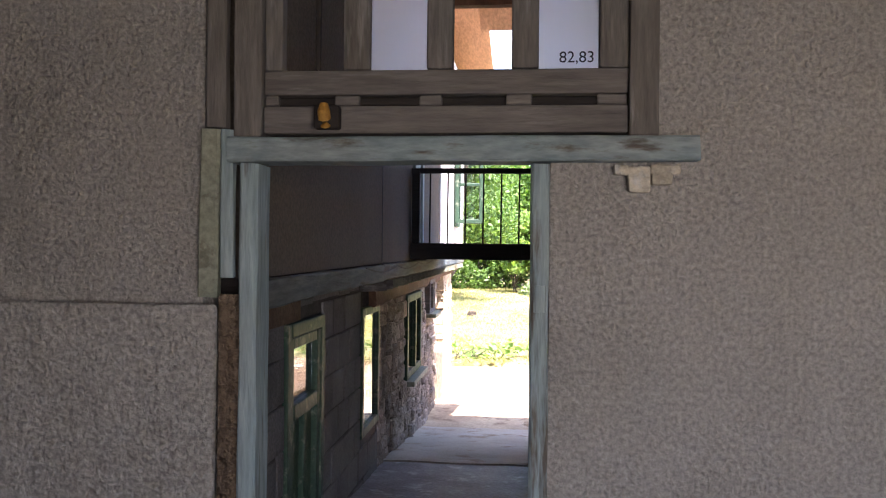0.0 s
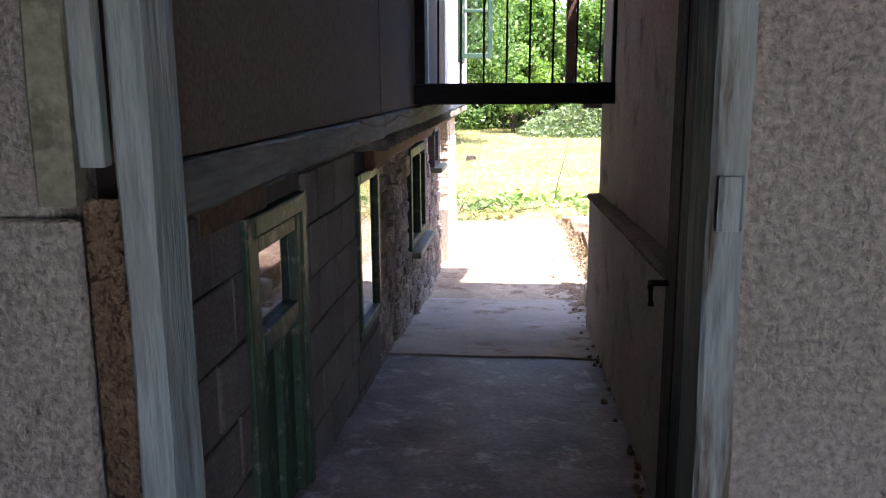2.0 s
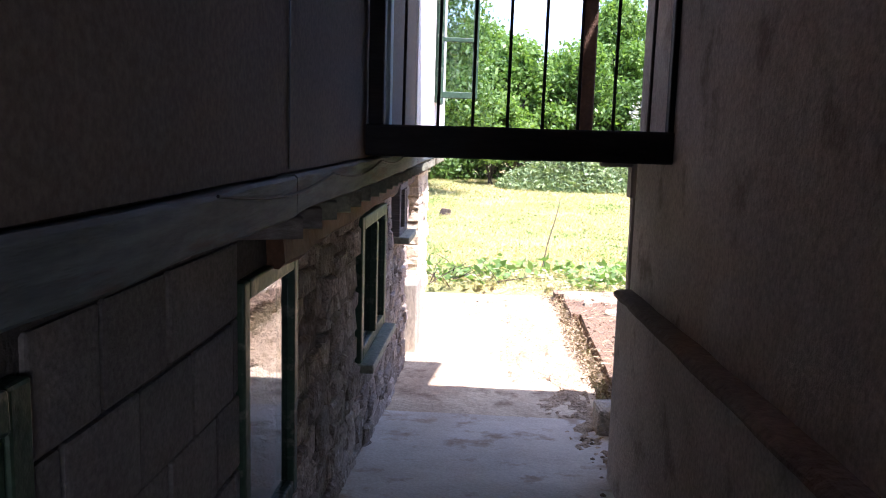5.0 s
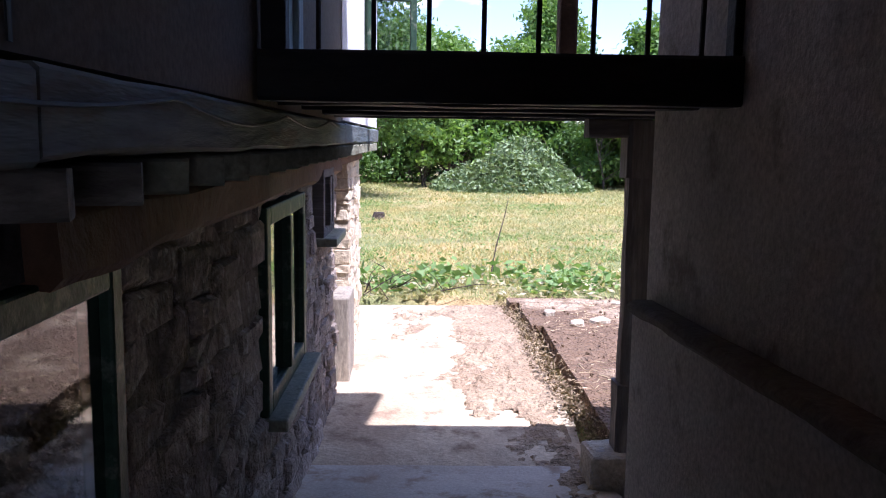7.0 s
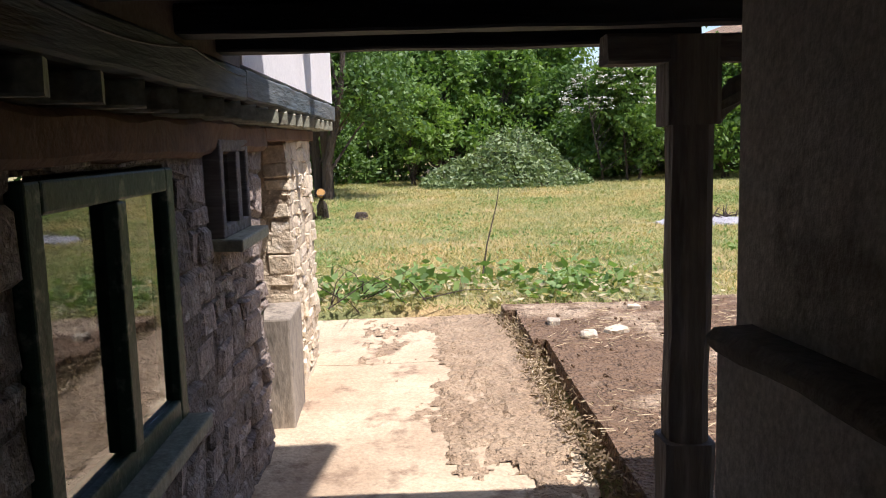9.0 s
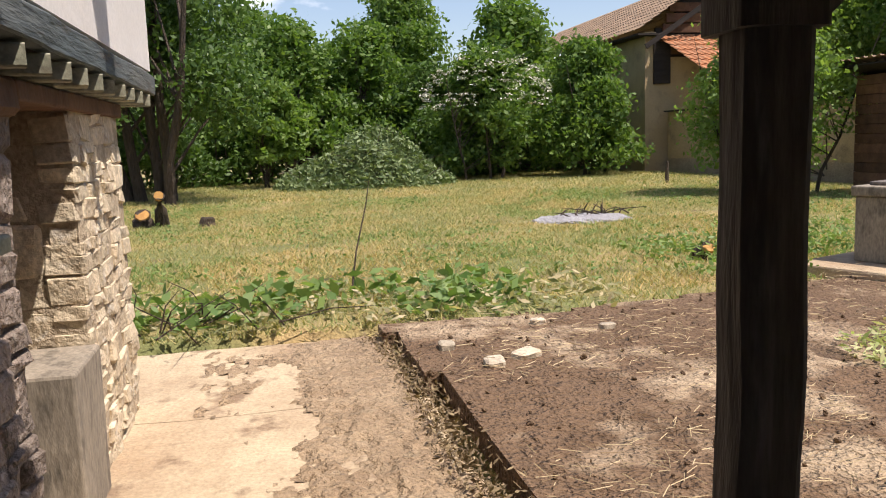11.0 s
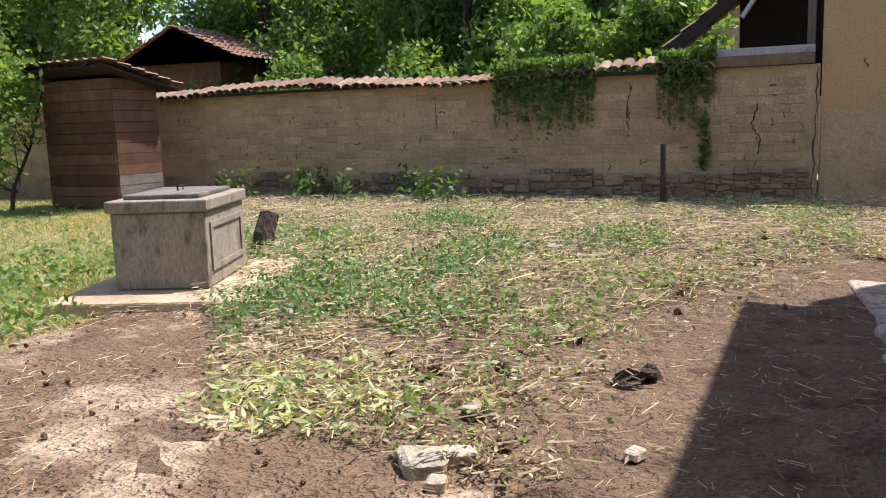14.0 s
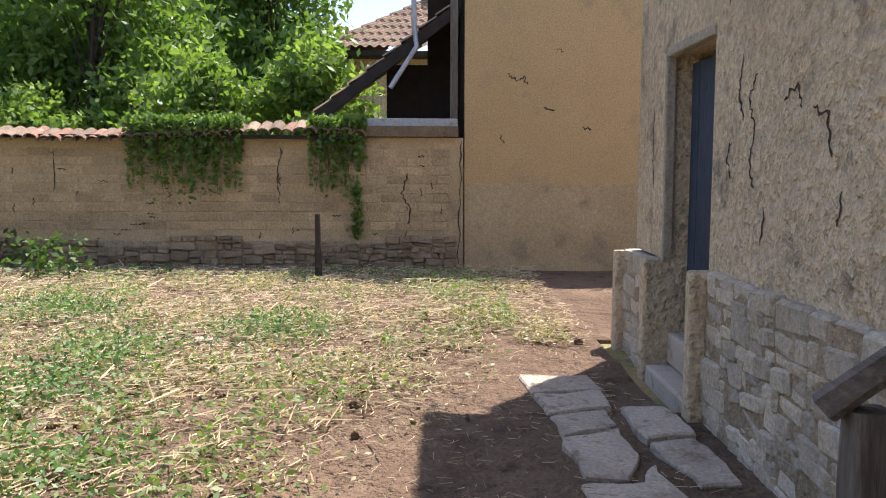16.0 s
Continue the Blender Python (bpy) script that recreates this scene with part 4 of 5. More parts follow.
        bm.faces.new((q[0], q[1], q[3], q[2]))
    bmesh.ops.remove_doubles(bm, verts=bm.verts[:], dist=0.001)
    bmesh.ops.solidify(bm, geom=bm.faces[:], thickness=0.014)
    me = bpy.data.meshes.new("roof_tile")
    bm.to_mesh(me)
    bm.free()
    me.materials.append((TILE, TILE_OLD, TILE_OLD)[k])
    cm.append(me)
rr = random.Random(3)
yy = 8.0
while yy < 19.5:
    p = wall_at(yy)
    ob = new("roof_tile", rr.choice(cm))
    ob.parent = cap
    ob.matrix_local = Matrix.Translation((p.x + 0.02 - 15 + rr.uniform(-0.03, 0.03), p.y - 12, 2.08 + rr.uniform(-0.015, 0.02) + 0.06 * math.sin(yy * 0.9) - 2.1)) @ pose(0, 0, 0, rr.uniform(-5, 5), -12, rr.uniform(-6, 6))
    yy += rr.uniform(0.16, 0.195)
bm = bmesh.new()
wall_box(bm, 8.0, 31.3, 2.02, 2.07, 0.16, -0.5)
structure("trim_wall_cap", bm, DARK_WOOD, "dark board under the coping tiles")

def tile_roof(parent, name, p00, p10, p01, material, label="", step_u=0.22, step_v=0.32, amp=0.035):
    """rows of curved tiles as one rippled sheet; p00-p10 along the eave, p00-p01 up the slope"""
    p00, p10, p01 = Vector(p00), Vector(p10), Vector(p01)
    U, V = p10 - p00, p01 - p00
    nrm = U.cross(V).normalized()
    if nrm.z < 0:
        nrm = -nrm
    nu, nv = max(2, int(U.length / step_u)) * 6, max(2, int(V.length / step_v))
    vs, fs = [], []
    for j in range(nv):
        for e in (0, 1):
            for i in range(nu + 1):
                ph = i / 6 * 2 * math.pi
                jit = noise.noise(Vector((i // 6, j, 7))) * 0.012
                h = amp * math.sin(ph) * (1 if math.sin(ph) > 0 else 0.5) + (0.035 if e == 0 else 0.0) + jit
                vs.append(p00 + U * (i / nu) + V * ((j + e) / nv) + nrm * h)
    w = nu + 1
    for r in range(2 * nv - 1):
        for i in range(nu):
            fs.append((r * w + i, r * w + i + 1, (r + 1) * w + i + 1, (r + 1) * w + i))
    return part(name, py(name, vs, fs, material), material, parent, label)

# barn
barn = thing("barn", "old mud-walled barn with a mossy tiled roof", "barn", (13.5, 31.5, 0))
part("wall", boxes((0, 0, -0.3, 0.4, 15.5, 4.75), (0.4, 0, -0.3, 5.2, 0.4, 3.9)), MUD, barn)
part("gable", boxes((0.45, 0.12, 3.9, 5.0, 0.25, 4.9), (1.2, 0.12, 4.9, 4.2, 0.25, 5.9)), DARK_WOOD, barn, "dark boarded gable")
for k in range(5):
    part("board", boxes((0.45 + 0.12 * k, 0.03, 4.0 + k * 0.36, 4.9 - 0.25 * k, 0.12, 4.3 + k * 0.36), bev=0.008, jit=0.01), BROWN_WOOD, barn)
tile_roof(barn, "roof", (-0.5, -0.45, 4.75), (-0.5, 15.8, 4.75), (2.6, -0.45, 6.75), TILE_OLD)
tile_roof(barn, "roof", (5.6, -0.45, 5.0), (5.6, 15.8, 5.0), (2.6, -0.45, 6.75), TILE_OLD)
part("verge_board", boxes((-0.5, -0.42, -0.16, 3.2, -0.36, 0.0), jit=0.01), DARK_WOOD, barn).matrix_local = Matrix.Translation((0, 0, 4.72)) @ pose(0, 0, 0, 0, -32.8, 0) @ Matrix.Translation((0.1, 0, -0.26))
part("eave_underside", boxes((-0.45, -0.4, 4.60, 0.4, 15.6, 4.66)), DARK_WOOD, barn)
tile_roof(barn, "pent_roof", (1.4, -1.9, 3.15), (5.2, -1.9, 3.15), (0.4, -0.05, 4.6), TILE_ORANGE, "sunlit orange pent roof", 0.24, 0.3)
part("pent_end", boxes((0.3, -0.1, 3.0, 0.9, 0.0, 4.4)), DARK_WOOD, barn)

# plank outhouse
shed = thing("outhouse", "small brown plank outhouse with a tiled roof", "shed", (12.3, 17.7, 0.0))
for k in range(12):
    z0 = 0.05 + k * 0.19
    part("plank", boxes((0.0, 0.02, z0, 0.03, 1.7, z0 + 0.183), bev=0.004, jit=0.008), BROWN_WOOD, shed)
    part("plank", boxes((0.03, 0.0, z0, 1.1, 0.03, z0 + 0.183), bev=0.004, jit=0.008), BROWN_WOOD if k > 2 else GREY_WOOD, shed)
part("wall", boxes((0.05, 1.67, 0.0, 1.1, 1.7, 2.3), (1.07, 0.05, 0.0, 1.1, 1.67, 2.3)), BROWN_WOOD, shed)
tile_roof(shed, "roof", (1.45, -0.35, 2.22), (1.45, 2.0, 2.22), (-0.45, -0.35, 2.62), TILE_OLD, "", 0.2, 0.3, 0.03)
part("roof_board", boxes((-0.40, -0.30, 2.32, 1.40, 1.95, 2.35)), DARK_WOOD, shed).matrix_local = Matrix.Translation((0, 0, -0.02)) @ Matrix.Translation((0.5, 0, 2.33)) @ pose(0, 0, 0, 0, 12, 0) @ Matrix.Translation((-0.5, 0, -2.33))

# neighbour shed roof over the wall
ns = thing("neighbour_shed", "open neighbour shed with orange tiled gable roof", "shed", (19.6, 21.2, 0))
part("wall", boxes((0.6, 0.5, 0, 5.4, 3.2, 3.3)), BROWN_WOOD, ns)
tile_roof(ns, "roof", (0.3, -0.4, 3.35), (6.2, -0.4, 3.35), (0.3, 1.9, 4.35), TILE, "", 0.24, 0.3)
tile_roof(ns, "roof", (0.3, 4.2, 3.35), (6.2, 4.2, 3.35), (0.3, 1.9, 4.35), TILE_ORANGE, "", 0.24, 0.3)
bm = bmesh.new()
bm.faces.new([bm.verts.new(p) for p in ((0.35, -0.35, 3.3), (0.35, 4.1, 3.3), (0.35, 1.9, 4.28))])
bmesh.ops.solidify(bm, geom=bm.faces[:], thickness=0.06)
part("gable", bm, DARK_WOOD, ns)

# neighbour house with hipped roof
nh = thing("neighbour_house", "neighbour house with a clay tiled hip roof", "house", (24.0, 2.0, 0))
part("wall", boxes((0.4, -4.0, 0, 7.0, 7.3, 4.6)), MUD_PALE, nh)
def hip(name, pts, mat, rows=10):
    (a, b, c, d) = [Vector(p) for p in pts]
    vs, fs = [], []
    nu = int((b - a).length / 0.24) * 6
    nrm = (b - a).cross(d - a).normalized()
    if nrm.z < 0:
        nrm = -nrm
    for j in range(rows):
        for e in (0, 1):
            f = (j + e) / rows
            l, r = a.lerp(d, f), b.lerp(c, f)
            for i in range(nu + 1):
                ph = i / 6 * 2 * math.pi
                vs.append(l.lerp(r, i / nu) + nrm * (0.035 * math.sin(ph) + (0.04 if e == 0 else 0)))
    w = nu + 1
    for r in range(2 * rows - 1):
        for i in range(nu):
            fs.append((r * w + i, r * w + i + 1, (r + 1) * w + i + 1, (r + 1) * w + i))
    return part(name, py(name, vs, fs, mat), mat, nh)
hip("roof", [(-0.3, -4.5, 4.7), (-0.3, 8.0, 4.7), (3.4, 4.4, 7.0), (3.4, -4.5, 7.0)], TILE_OLD)
hip("roof", [(-0.3, 8.0, 4.7), (7.6, 8.0, 4.7), (3.5, 4.4, 7.0), (3.4, 4.4, 7.0)], TILE_OLD)
part("eave_board", boxes((-0.3, -4.5, 4.5, 7.5, 7.95, 4.62)), DARK_WOOD, nh)
tile_roof(nh, "upper_roof", (2.2, -4.5, 6.7), (2.2, 5.2, 6.7), (4.4, -4.5, 8.2), TILE_ORANGE)

# dark lean-to between wall and ochre house
lt = thing("lean_to", "dark open lean-to with a sloping tiled roof", "lean-to", (15.4, 7.5, 2.2))
part("back_board", boxes((1.2, -1.1, -0.6, 1.3, 0.2, 1.15), (1.2, -1.1, 1.15, 1.3, -0.5, 2.6)), DARK_WOOD, lt)
part("side_board", boxes((0.0, -1.12, -0.6, 1.2, -1.04, 3.3)), DARK_WOOD, lt)
part("sill", boxes((-0.15, -1.0, 0.03, 0.0, 1.0, 0.16), bev=0.01, jit=0.01), PLASTER_DIRTY, lt, "grey plastered sill")
part("post", boxes((-0.12, -1.0, 0.16, 0.0, -0.88, 2.9), bev=0.012), GREY_WOOD_V, lt)
tile_roof(lt, "roof", (0.0, 1.25, 0.25), (1.6, 1.25, 0.25), (0.0, -0.95, 1.95), TILE_OLD)
part("roof_edge", boxes((-0.05, -1.4, -0.16, 0.05, 1.4, 0.0)), DARK_WOOD, lt).matrix_local = Matrix.Translation((0, 0.15, 1.08)) @ pose(0, 0, 0, -37.5, 0, 0)
part("upper_eave", boxes((-0.1, -1.1, 2.55, 1.5, -0.3, 3.5)), DARK_WOOD, lt)
bm = bmesh.new()
tube(bm, [(-0.2, -0.30, 3.0), (-0.2, -0.32, 1.55), (-0.2, -0.36, 1.25), (-0.2, 0.05, 0.62)], 0.04, 8)
part("gutter_pipe", bm, ZINC, lt, "bent zinc gutter pipe")

# ---- garden: things ----
well = thing("well", "square stained concrete well with a lid", "well", (6.73, 11.27, 0.10))
well.rotation_euler = (0, 0, radians(23))
bm = bmesh.new()
B(bm, -0.56, -0.37, 0, 0.56, 0.37, 0.60, 0.012, 0.006)
part("body", bm, WELL, well)
part("rim", boxes((-0.59, -0.40, 0.602, 0.59, 0.40, 0.70), bev=0.015, jit=0.006), WELL, well)
part("lid", boxes((-0.46, -0.30, 0.702, 0.46, 0.30, 0.735), bev=0.008, jit=0.006), GREY_WOOD, well, "weathered grey wooden lid")
bm = bmesh.new()
tube(bm, [(-0.05, 0, 0.735), (-0.05, 0, 0.77), (0.08, 0, 0.77), (0.08, 0, 0.735)], 0.009, 6)
part("lid_handle", bm, IRON, well)
for b in ((-0.46, -0.385, 0.12, 0.46, -0.372, 0.17), (-0.46, -0.385, 0.46, 0.46, -0.372, 0.51), (-0.46, -0.385, 0.17, -0.40, -0.372, 0.46), (0.40, -0.385, 0.17, 0.46, -0.372, 0.46)):
    part("panel_edge", boxes(b, bev=0.003), WELL, well)
wslab = thing("well_slab", "cracked concrete slab under the well", "slab", (6.70, 11.25, 0.0))
wslab.rotation_euler = (0, 0, radians(24))
part("slab", boxes((-1.02, -0.78, -0.06, 1.0, 0.72, 0.10), bev=0.02, jit=0.03), CONCRETE_DIRTY, wslab)

rg = random.Random(11)
SM = stone_meshes(6, 5)
def lay(name, label, cat, x, y, z, sx, sy, sz, rz, meshes, group="", tilt=0):
    ob = new(name, rg.choice(meshes))
    ob.matrix_world = Matrix.Translation((x, y, z)) @ pose(0, 0, 0, tilt, tilt * 0.5, rz) @ Matrix.Diagonal((sx, sy, sz, 1))
    return tagged(ob, label, cat, group)
def flagstone(outline, z, seed):
    """an irregular slab with a chipped outline"""
    pts = [Vector((*p, 0)) for p in outline]
    c = sum(pts, Vector()) / len(pts)
    ring = []
    for i, p in enumerate(pts):
        q = pts[(i + 1) % len(pts)]
        for k in range(5):
            w = p.lerp(q, k / 5)
            ring.append(w + Vector(noise.noise_vector(w * 5 + Vector((seed, 0, 0)))).xyz * 0.05)
    bm = bmesh.new()
    rows = []
    for grow, dz in ((1.0, -0.06), (1.0, 0.022), (0.955, 0.034)):
        rows.append([bm.verts.new((c.x + (w.x - c.x) * grow, c.y + (w.y - c.y) * grow, z + dz + 0.008 * noise.noise(w * 4))) for w in ring])
    n = len(ring)
    for lo, hi in zip(rows, rows[1:]):
        for i in range(n):
            bm.faces.new((lo[i], lo[(i + 1) % n], hi[(i + 1) % n], hi[i]))
    top = bm.verts.new((c.x, c.y, z + 0.036))
    for i in range(n):
        bm.faces.new((rows[-1][i], rows[-1][(i + 1) % n], top))
    tagged(part("flagstone", bm, FLAG), "pale cracked flagstone beside the house", "flagstone", "flagstones")
FLAG = M("pale_flagstone", (0.62, 0.53, 0.41), (0.48, 0.40, 0.31), 2.5, 0.92, 0.7, 40, rnd=0.15, c3=(0.35, 0.27, 0.19), dist=0.012)
for i, outline in enumerate((((8.10, 6.17), (8.10, 5.68), (7.72, 5.62), (7.62, 6.13)), ((7.60, 6.12), (7.70, 5.64), (7.34, 5.66), (7.16, 6.09)), ((7.10, 6.07), (7.26, 5.72), (6.90, 5.72), (6.72, 6.06)), ((6.68, 6.06), (6.86, 5.73), (6.41, 5.70), (6.10, 5.86), (6.12, 6.04)), ((5.98, 6.05), (6.06, 5.80), (6.30, 5.66), (5.72, 5.58), (5.40, 5.72), (5.52, 6.06)), ((7.32, 5.60), (7.28, 5.32), (6.80, 5.30), (6.72, 5.62)), ((6.62, 5.60), (6.68, 5.32), (6.05, 5.30), (6.02, 5.52)))):
    flagstone(outline, 0.035, i * 3)
pale = set_mat(stone_meshes(4, 21), STONE_PALE)
for x, y, s in ((1.84, 9.72, 0.12), (2.02, 9.22, 0.16), (3.98, 7.72, 0.20), (4.1, 7.62, 0.14), (3.85, 7.6, 0.09), (2.6, 10.2, 0.10), (9.3, 8.8, 0.16), (11.5, 9.2, 0.2), (10.4, 10.4, 0.15), (3.0, 9.9, 0.1), (4.35, 7.0, 0.08)):
    lay("loose_stone", "loose pale stone lying on the dirt", "stone", x, y, 0.045, s, s * 0.8, s * 0.5, rg.uniform(0, 180), pale, "loose stones")
lay("flat_stone", "cut sandstone lying on the yard", "stone", 2.25, 9.35, 0.05, 0.18, 0.13, 0.06, 30, pale)

# stumps and sticks
def stump(name, label, x, y, r, h, lean, top):
    t = thing(name, label, "stump", (x, y, 0))
    tip = max(h, 0.15) * 0.9 if top == CUT_WOOD else 0.0
    bm = bmesh.new()
    tube(bm, [(0, 0, -0.05), (lean * 0.3, -tip * 0.4, h * 0.5), (lean, -tip, h)], [r * 1.2, r, r * 0.85], 9)
    for v in bm.verts:
        v.co += Vector(noise.noise_vector(v.co * 9)) * r * 0.25
    part("trunk", bm, BARK, t)
    bm = bmesh.new()
    tube(bm, [(lean, -tip * 0.95, h - 0.01), (lean * 1.03, -tip * 1.06, h + 0.012)], [r * 0.8, r * 0.72], 9)
    part("cut_face", bm, top, t, "fresh orange cut face")
stump("tree_stump", "low stump with fresh orange cut", 5.25, 12.75, 0.10, 0.12, 0.03, CUT_WOOD)
stump("tree_stump", "low stump with fresh orange cut", 5.50, 12.72, 0.07, 0.16, -0.02, CUT_WOOD)
stump("tree_stump", "dark splintered upright stump", 5.72, 12.65, 0.07, 0.34, 0.05, BARK)
stump("tree_stump", "leaning broken stump beside the well", 8.5, 11.8, 0.12, 0.42, 0.16, BROWN_WOOD)
stump("tree_stump", "stump with fresh orange cut", -1.45, 19.8, 0.16, 0.22, 0.02, CUT_WOOD)
stump("tree_stump", "stump with fresh orange cut", -1.15, 19.9, 0.11, 0.55, 0.04, CUT_WOOD)
stump("tree_stump", "small brown rotten stump in the lawn", -0.36, 19.6, 0.13, 0.12, 0.02, BARK)
stump("tree_stump", "small dark root stub in the soil", 5.2, 7.2, 0.09, 0.05, 0.05, BARK)
stump("tree_stump", "small dark root stub in the soil", 5.35, 7.12, 0.06, 0.08, -0.06, BARK)
stump("tree_stump", "pale dry root stub in the soil", 4.55, 7.75, 0.06, 0.07, 0.0, STONE_PALE)
stump("stake", "thin grey stake standing in the lawn", 11.3, 25.5, 0.05, 0.55, 0.02, GREY_WOOD_V)
stump("stake", "thin dead stem standing before the wall", 13.3, 8.4, 0.045, 0.95, -0.05, BARK)

bm = bmesh.new()
tube(bm, [(1.42, 11.75, 0), (1.5, 11.9, 0.4), (1.62, 12.05, 0.8), (1.66, 12.1, 1.0)], [0.010, 0.008, 0.006, 0.003], 5)
tagged(part("dry_stalk", bm, BARK), "tall thin dry stalk standing in the lawn", "stalk")

ash = thing("ash_heap", "flat pale grey ash heap with charred twigs", "ash heap", (5.6, 17.1, 0))
bm = bmesh.new()
bmesh.ops.create_uvsphere(bm, u_segments=24, v_segments=10, radius=1)
for v in bm.verts:
    v.co = Vector((v.co.x * 0.85, v.co.y * 0.55, max(-0.02, v.co.z * 0.09))) + Vector(noise.noise_vector(v.co * 3)) * 0.05
part("heap", bm, ASH, ash)
bm = bmesh.new()
for i in range(26):
    a = Vector((rg.gauss(0.35, 0.3), rg.gauss(0.15, 0.2), 0.06))
    b = a + Vector((rg.gauss(0, 0.3), rg.gauss(0, 0.3), rg.uniform(0.0, 0.25)))
    tube(bm, [a, a.lerp(b, 0.5) + Vector((0, 0, 0.03)), b], [0.014, 0.01, 0.004], 5)
part("twigs", bm, BARK, ash)

# brush pile of cut branches
def mound(n, rx, ry, h, rng):
    a = rng.random(n) * 2 * np.pi
    r = np.sqrt(rng.random(n))
    x, y = r * np.cos(a), r * np.sin(a)
    top = h * np.clip(1 - r ** 2.6, 0, 1) * (0.72 + 0.24 * np.sin(x * 4 + 1) + 0.16 * np.sin(y * 7 + x * 6))
    z = top * (0.55 + 0.5 * rng.random(n)) + rng.normal(0, 0.09, n)
    return np.stack([x * rx, y * ry, np.maximum(z, 0.02)], 1)
pile = thing("brush_pile", "big heap of cut wilting leafy branches", "brush pile", (3.6, 30.0, 0))
rng = np.random.default_rng(31)
part("leaves", leaves("leaves", mound(20000, 2.8, 1.8, 1.6, rng), 0.085, LEAF_GREY, 0.2, 0.4, rng), LEAF_GREY, pile)
bm = bmesh.new()
for p in mound(140, 2.5, 1.6, 1.7, rng):
    a = Vector(p)
    b = a + Vector((rng.normal() * 0.5, rng.normal() * 0.4, rng.uniform(0, 0.45)))
    tube(bm, [a * 0.8, a, b], [0.025, 0.015, 0.005], 4)
tagged(part("branches", bm, BARK, pile), kind="stuff")

# ---- trees and shrubs ----
tree("garden_tree", "tall leafy tree with several slender trunks", (-1.9, 27.0, 0), 9.2, 3.5, 1.5, LEAF_DARK, 40000, 0.085, 1, 6, low=0.5, trunk=0.13)
tree("garden_tree", "slender leafy tree beside the house", (-4.6, 24.5, 0), 8.0, 2.8, 1.2, LEAF_DARK, 22000, 0.085, 2, 3, trunk=0.1)
tree("walnut_tree", "rounded light green tree against the sky", (6.3, 40.0, 0), 8.2, 3.2, 1.2, LEAF_MID, 26000, 0.11, 3)
tree("light_shrub", "low light green sapling behind the lawn", (1.0, 31.5, 0), 3.4, 1.4, 0.5, LEAF_LIGHT, 5000, 0.10, 4, 2, "shrub", trunk=0.04)
elder = tree("elder_shrub", "elder shrub with flat cream flower heads", (7.9, 31.5, 0), 4.3, 2.3, 0.1, LEAF_MID, 17000, 0.10, 5, 3, "shrub", low=0.55, trunk=0.05)
rng = np.random.default_rng(6)
d = rng.normal(size=(230, 3))
d[:, 2] = np.abs(d[:, 2]) * 0.8
d /= np.linalg.norm(d, axis=1)[:, None]
fl = []
for c in d:
    if c[1] < 0.35:
        c0 = np.array([c[0] * 2.15, c[1] * 2.15, 2.3 + c[2] * 1.95])
        fl.append(c0 + rng.normal(size=(14, 3)) * (0.08, 0.08, 0.025))
part("blossom", leaves("blossom", np.concatenate(fl), 0.035, FLOWER, 0.8, 0.9, rng), FLOWER, elder, "flat cream flower heads")
tree("shrub", "tall shrub before the barn wall", (11.2, 31.0, 0), 4.6, 2.2, 0.1, LEAF_MID, 14000, 0.095, 7, 4, "shrub", low=0.5, trunk=0.05)
tree("lilac_shrub", "tall light green many-stemmed shrub", (11.0, 20.6, 0), 4.3, 2.15, 0.15, LEAF_LIGHT, 17000, 0.065, 8, 4, "shrub", low=0.42, trunk=0.035)
back = [tree("hedgerow_tree", "dense dark green hedgerow tree", (0, 0, 0), 5.4, 2.8, 0.1, LEAF_DARK, 12000, 0.12, 9, 2, low=0.5), tree("hedgerow_tree", "dense green hedgerow tree", (0, 0, 0), 6.6, 3.0, 0.2, LEAF_MID, 12000, 0.12, 10, 2, low=0.45)]
spots = [(-9, 37), (-6, 35), (-3, 38), (-0.5, 36), (2.2, 37.5), (4.5, 36), (8.2, 37), (10.8, 38), (-12, 34), (-8, 30), (-15, 40), (0, 43), (12.5, 41), (4, 45), (-4.2, 32.5), (1.6, 34.8), (6.4, 35.2), (9.6, 35)]
for i, (x, y) in enumerate(spots):
    m = Matrix.Translation((x, y, 0)) @ pose(0, 0, 0, 0, 0, i * 77)
    if i < 2:
        back[i].matrix_basis = m
    else:
        o = copy_thing(back[i % 2], m)
        k = 0.82 + 0.3 * ((i * 37) % 10) / 10
        o.scale = (k, k, k * (0.9 if y < 40 else 1.1))
tall = [tree("orchard_tree", "tall dense tree beyond the garden wall", (0, 0, 0), 8.0, 3.4, 1.0, LEAF_MID, 17000, 0.11, 12, 2), tree("orchard_tree", "tall bright green tree beyond the garden wall", (0, 0, 0), 8.6, 3.2, 1.2, LEAF_LIGHT, 17000, 0.105, 13, 2)]
spots = [(20.5, 14.5), (21.5, 27.0), (25.5, 18.5), (19.5, 31), (27, 24), (28, 13.5), (24, 33), (31, 19), (33, 12), (30, 29), (21, 18.3), (34, 25), (23, 22.4), (25.5, 15.4), (24.2, 11.2), (22.5, 30)]
for i, (x, y) in enumerate(spots):
    m = Matrix.Translation((x, y, 0)) @ pose(0, 0, 0, 0, 0, i * 61)
    if i < 2:
        tall[i].matrix_basis = m
    else:
        o = copy_thing(tall[i % 2], m)
        k = 0.8 + 0.35 * ((i * 29) % 10) / 10
        o.scale = (k, k, k)
bright = tree("bright_shrub", "sunlit bright green shrub behind the wall", (0, 0, 0), 3.9, 1.7, 0.3, LEAF_LIGHT, 8000, 0.085, 14, 3, "shrub", trunk=0.05)
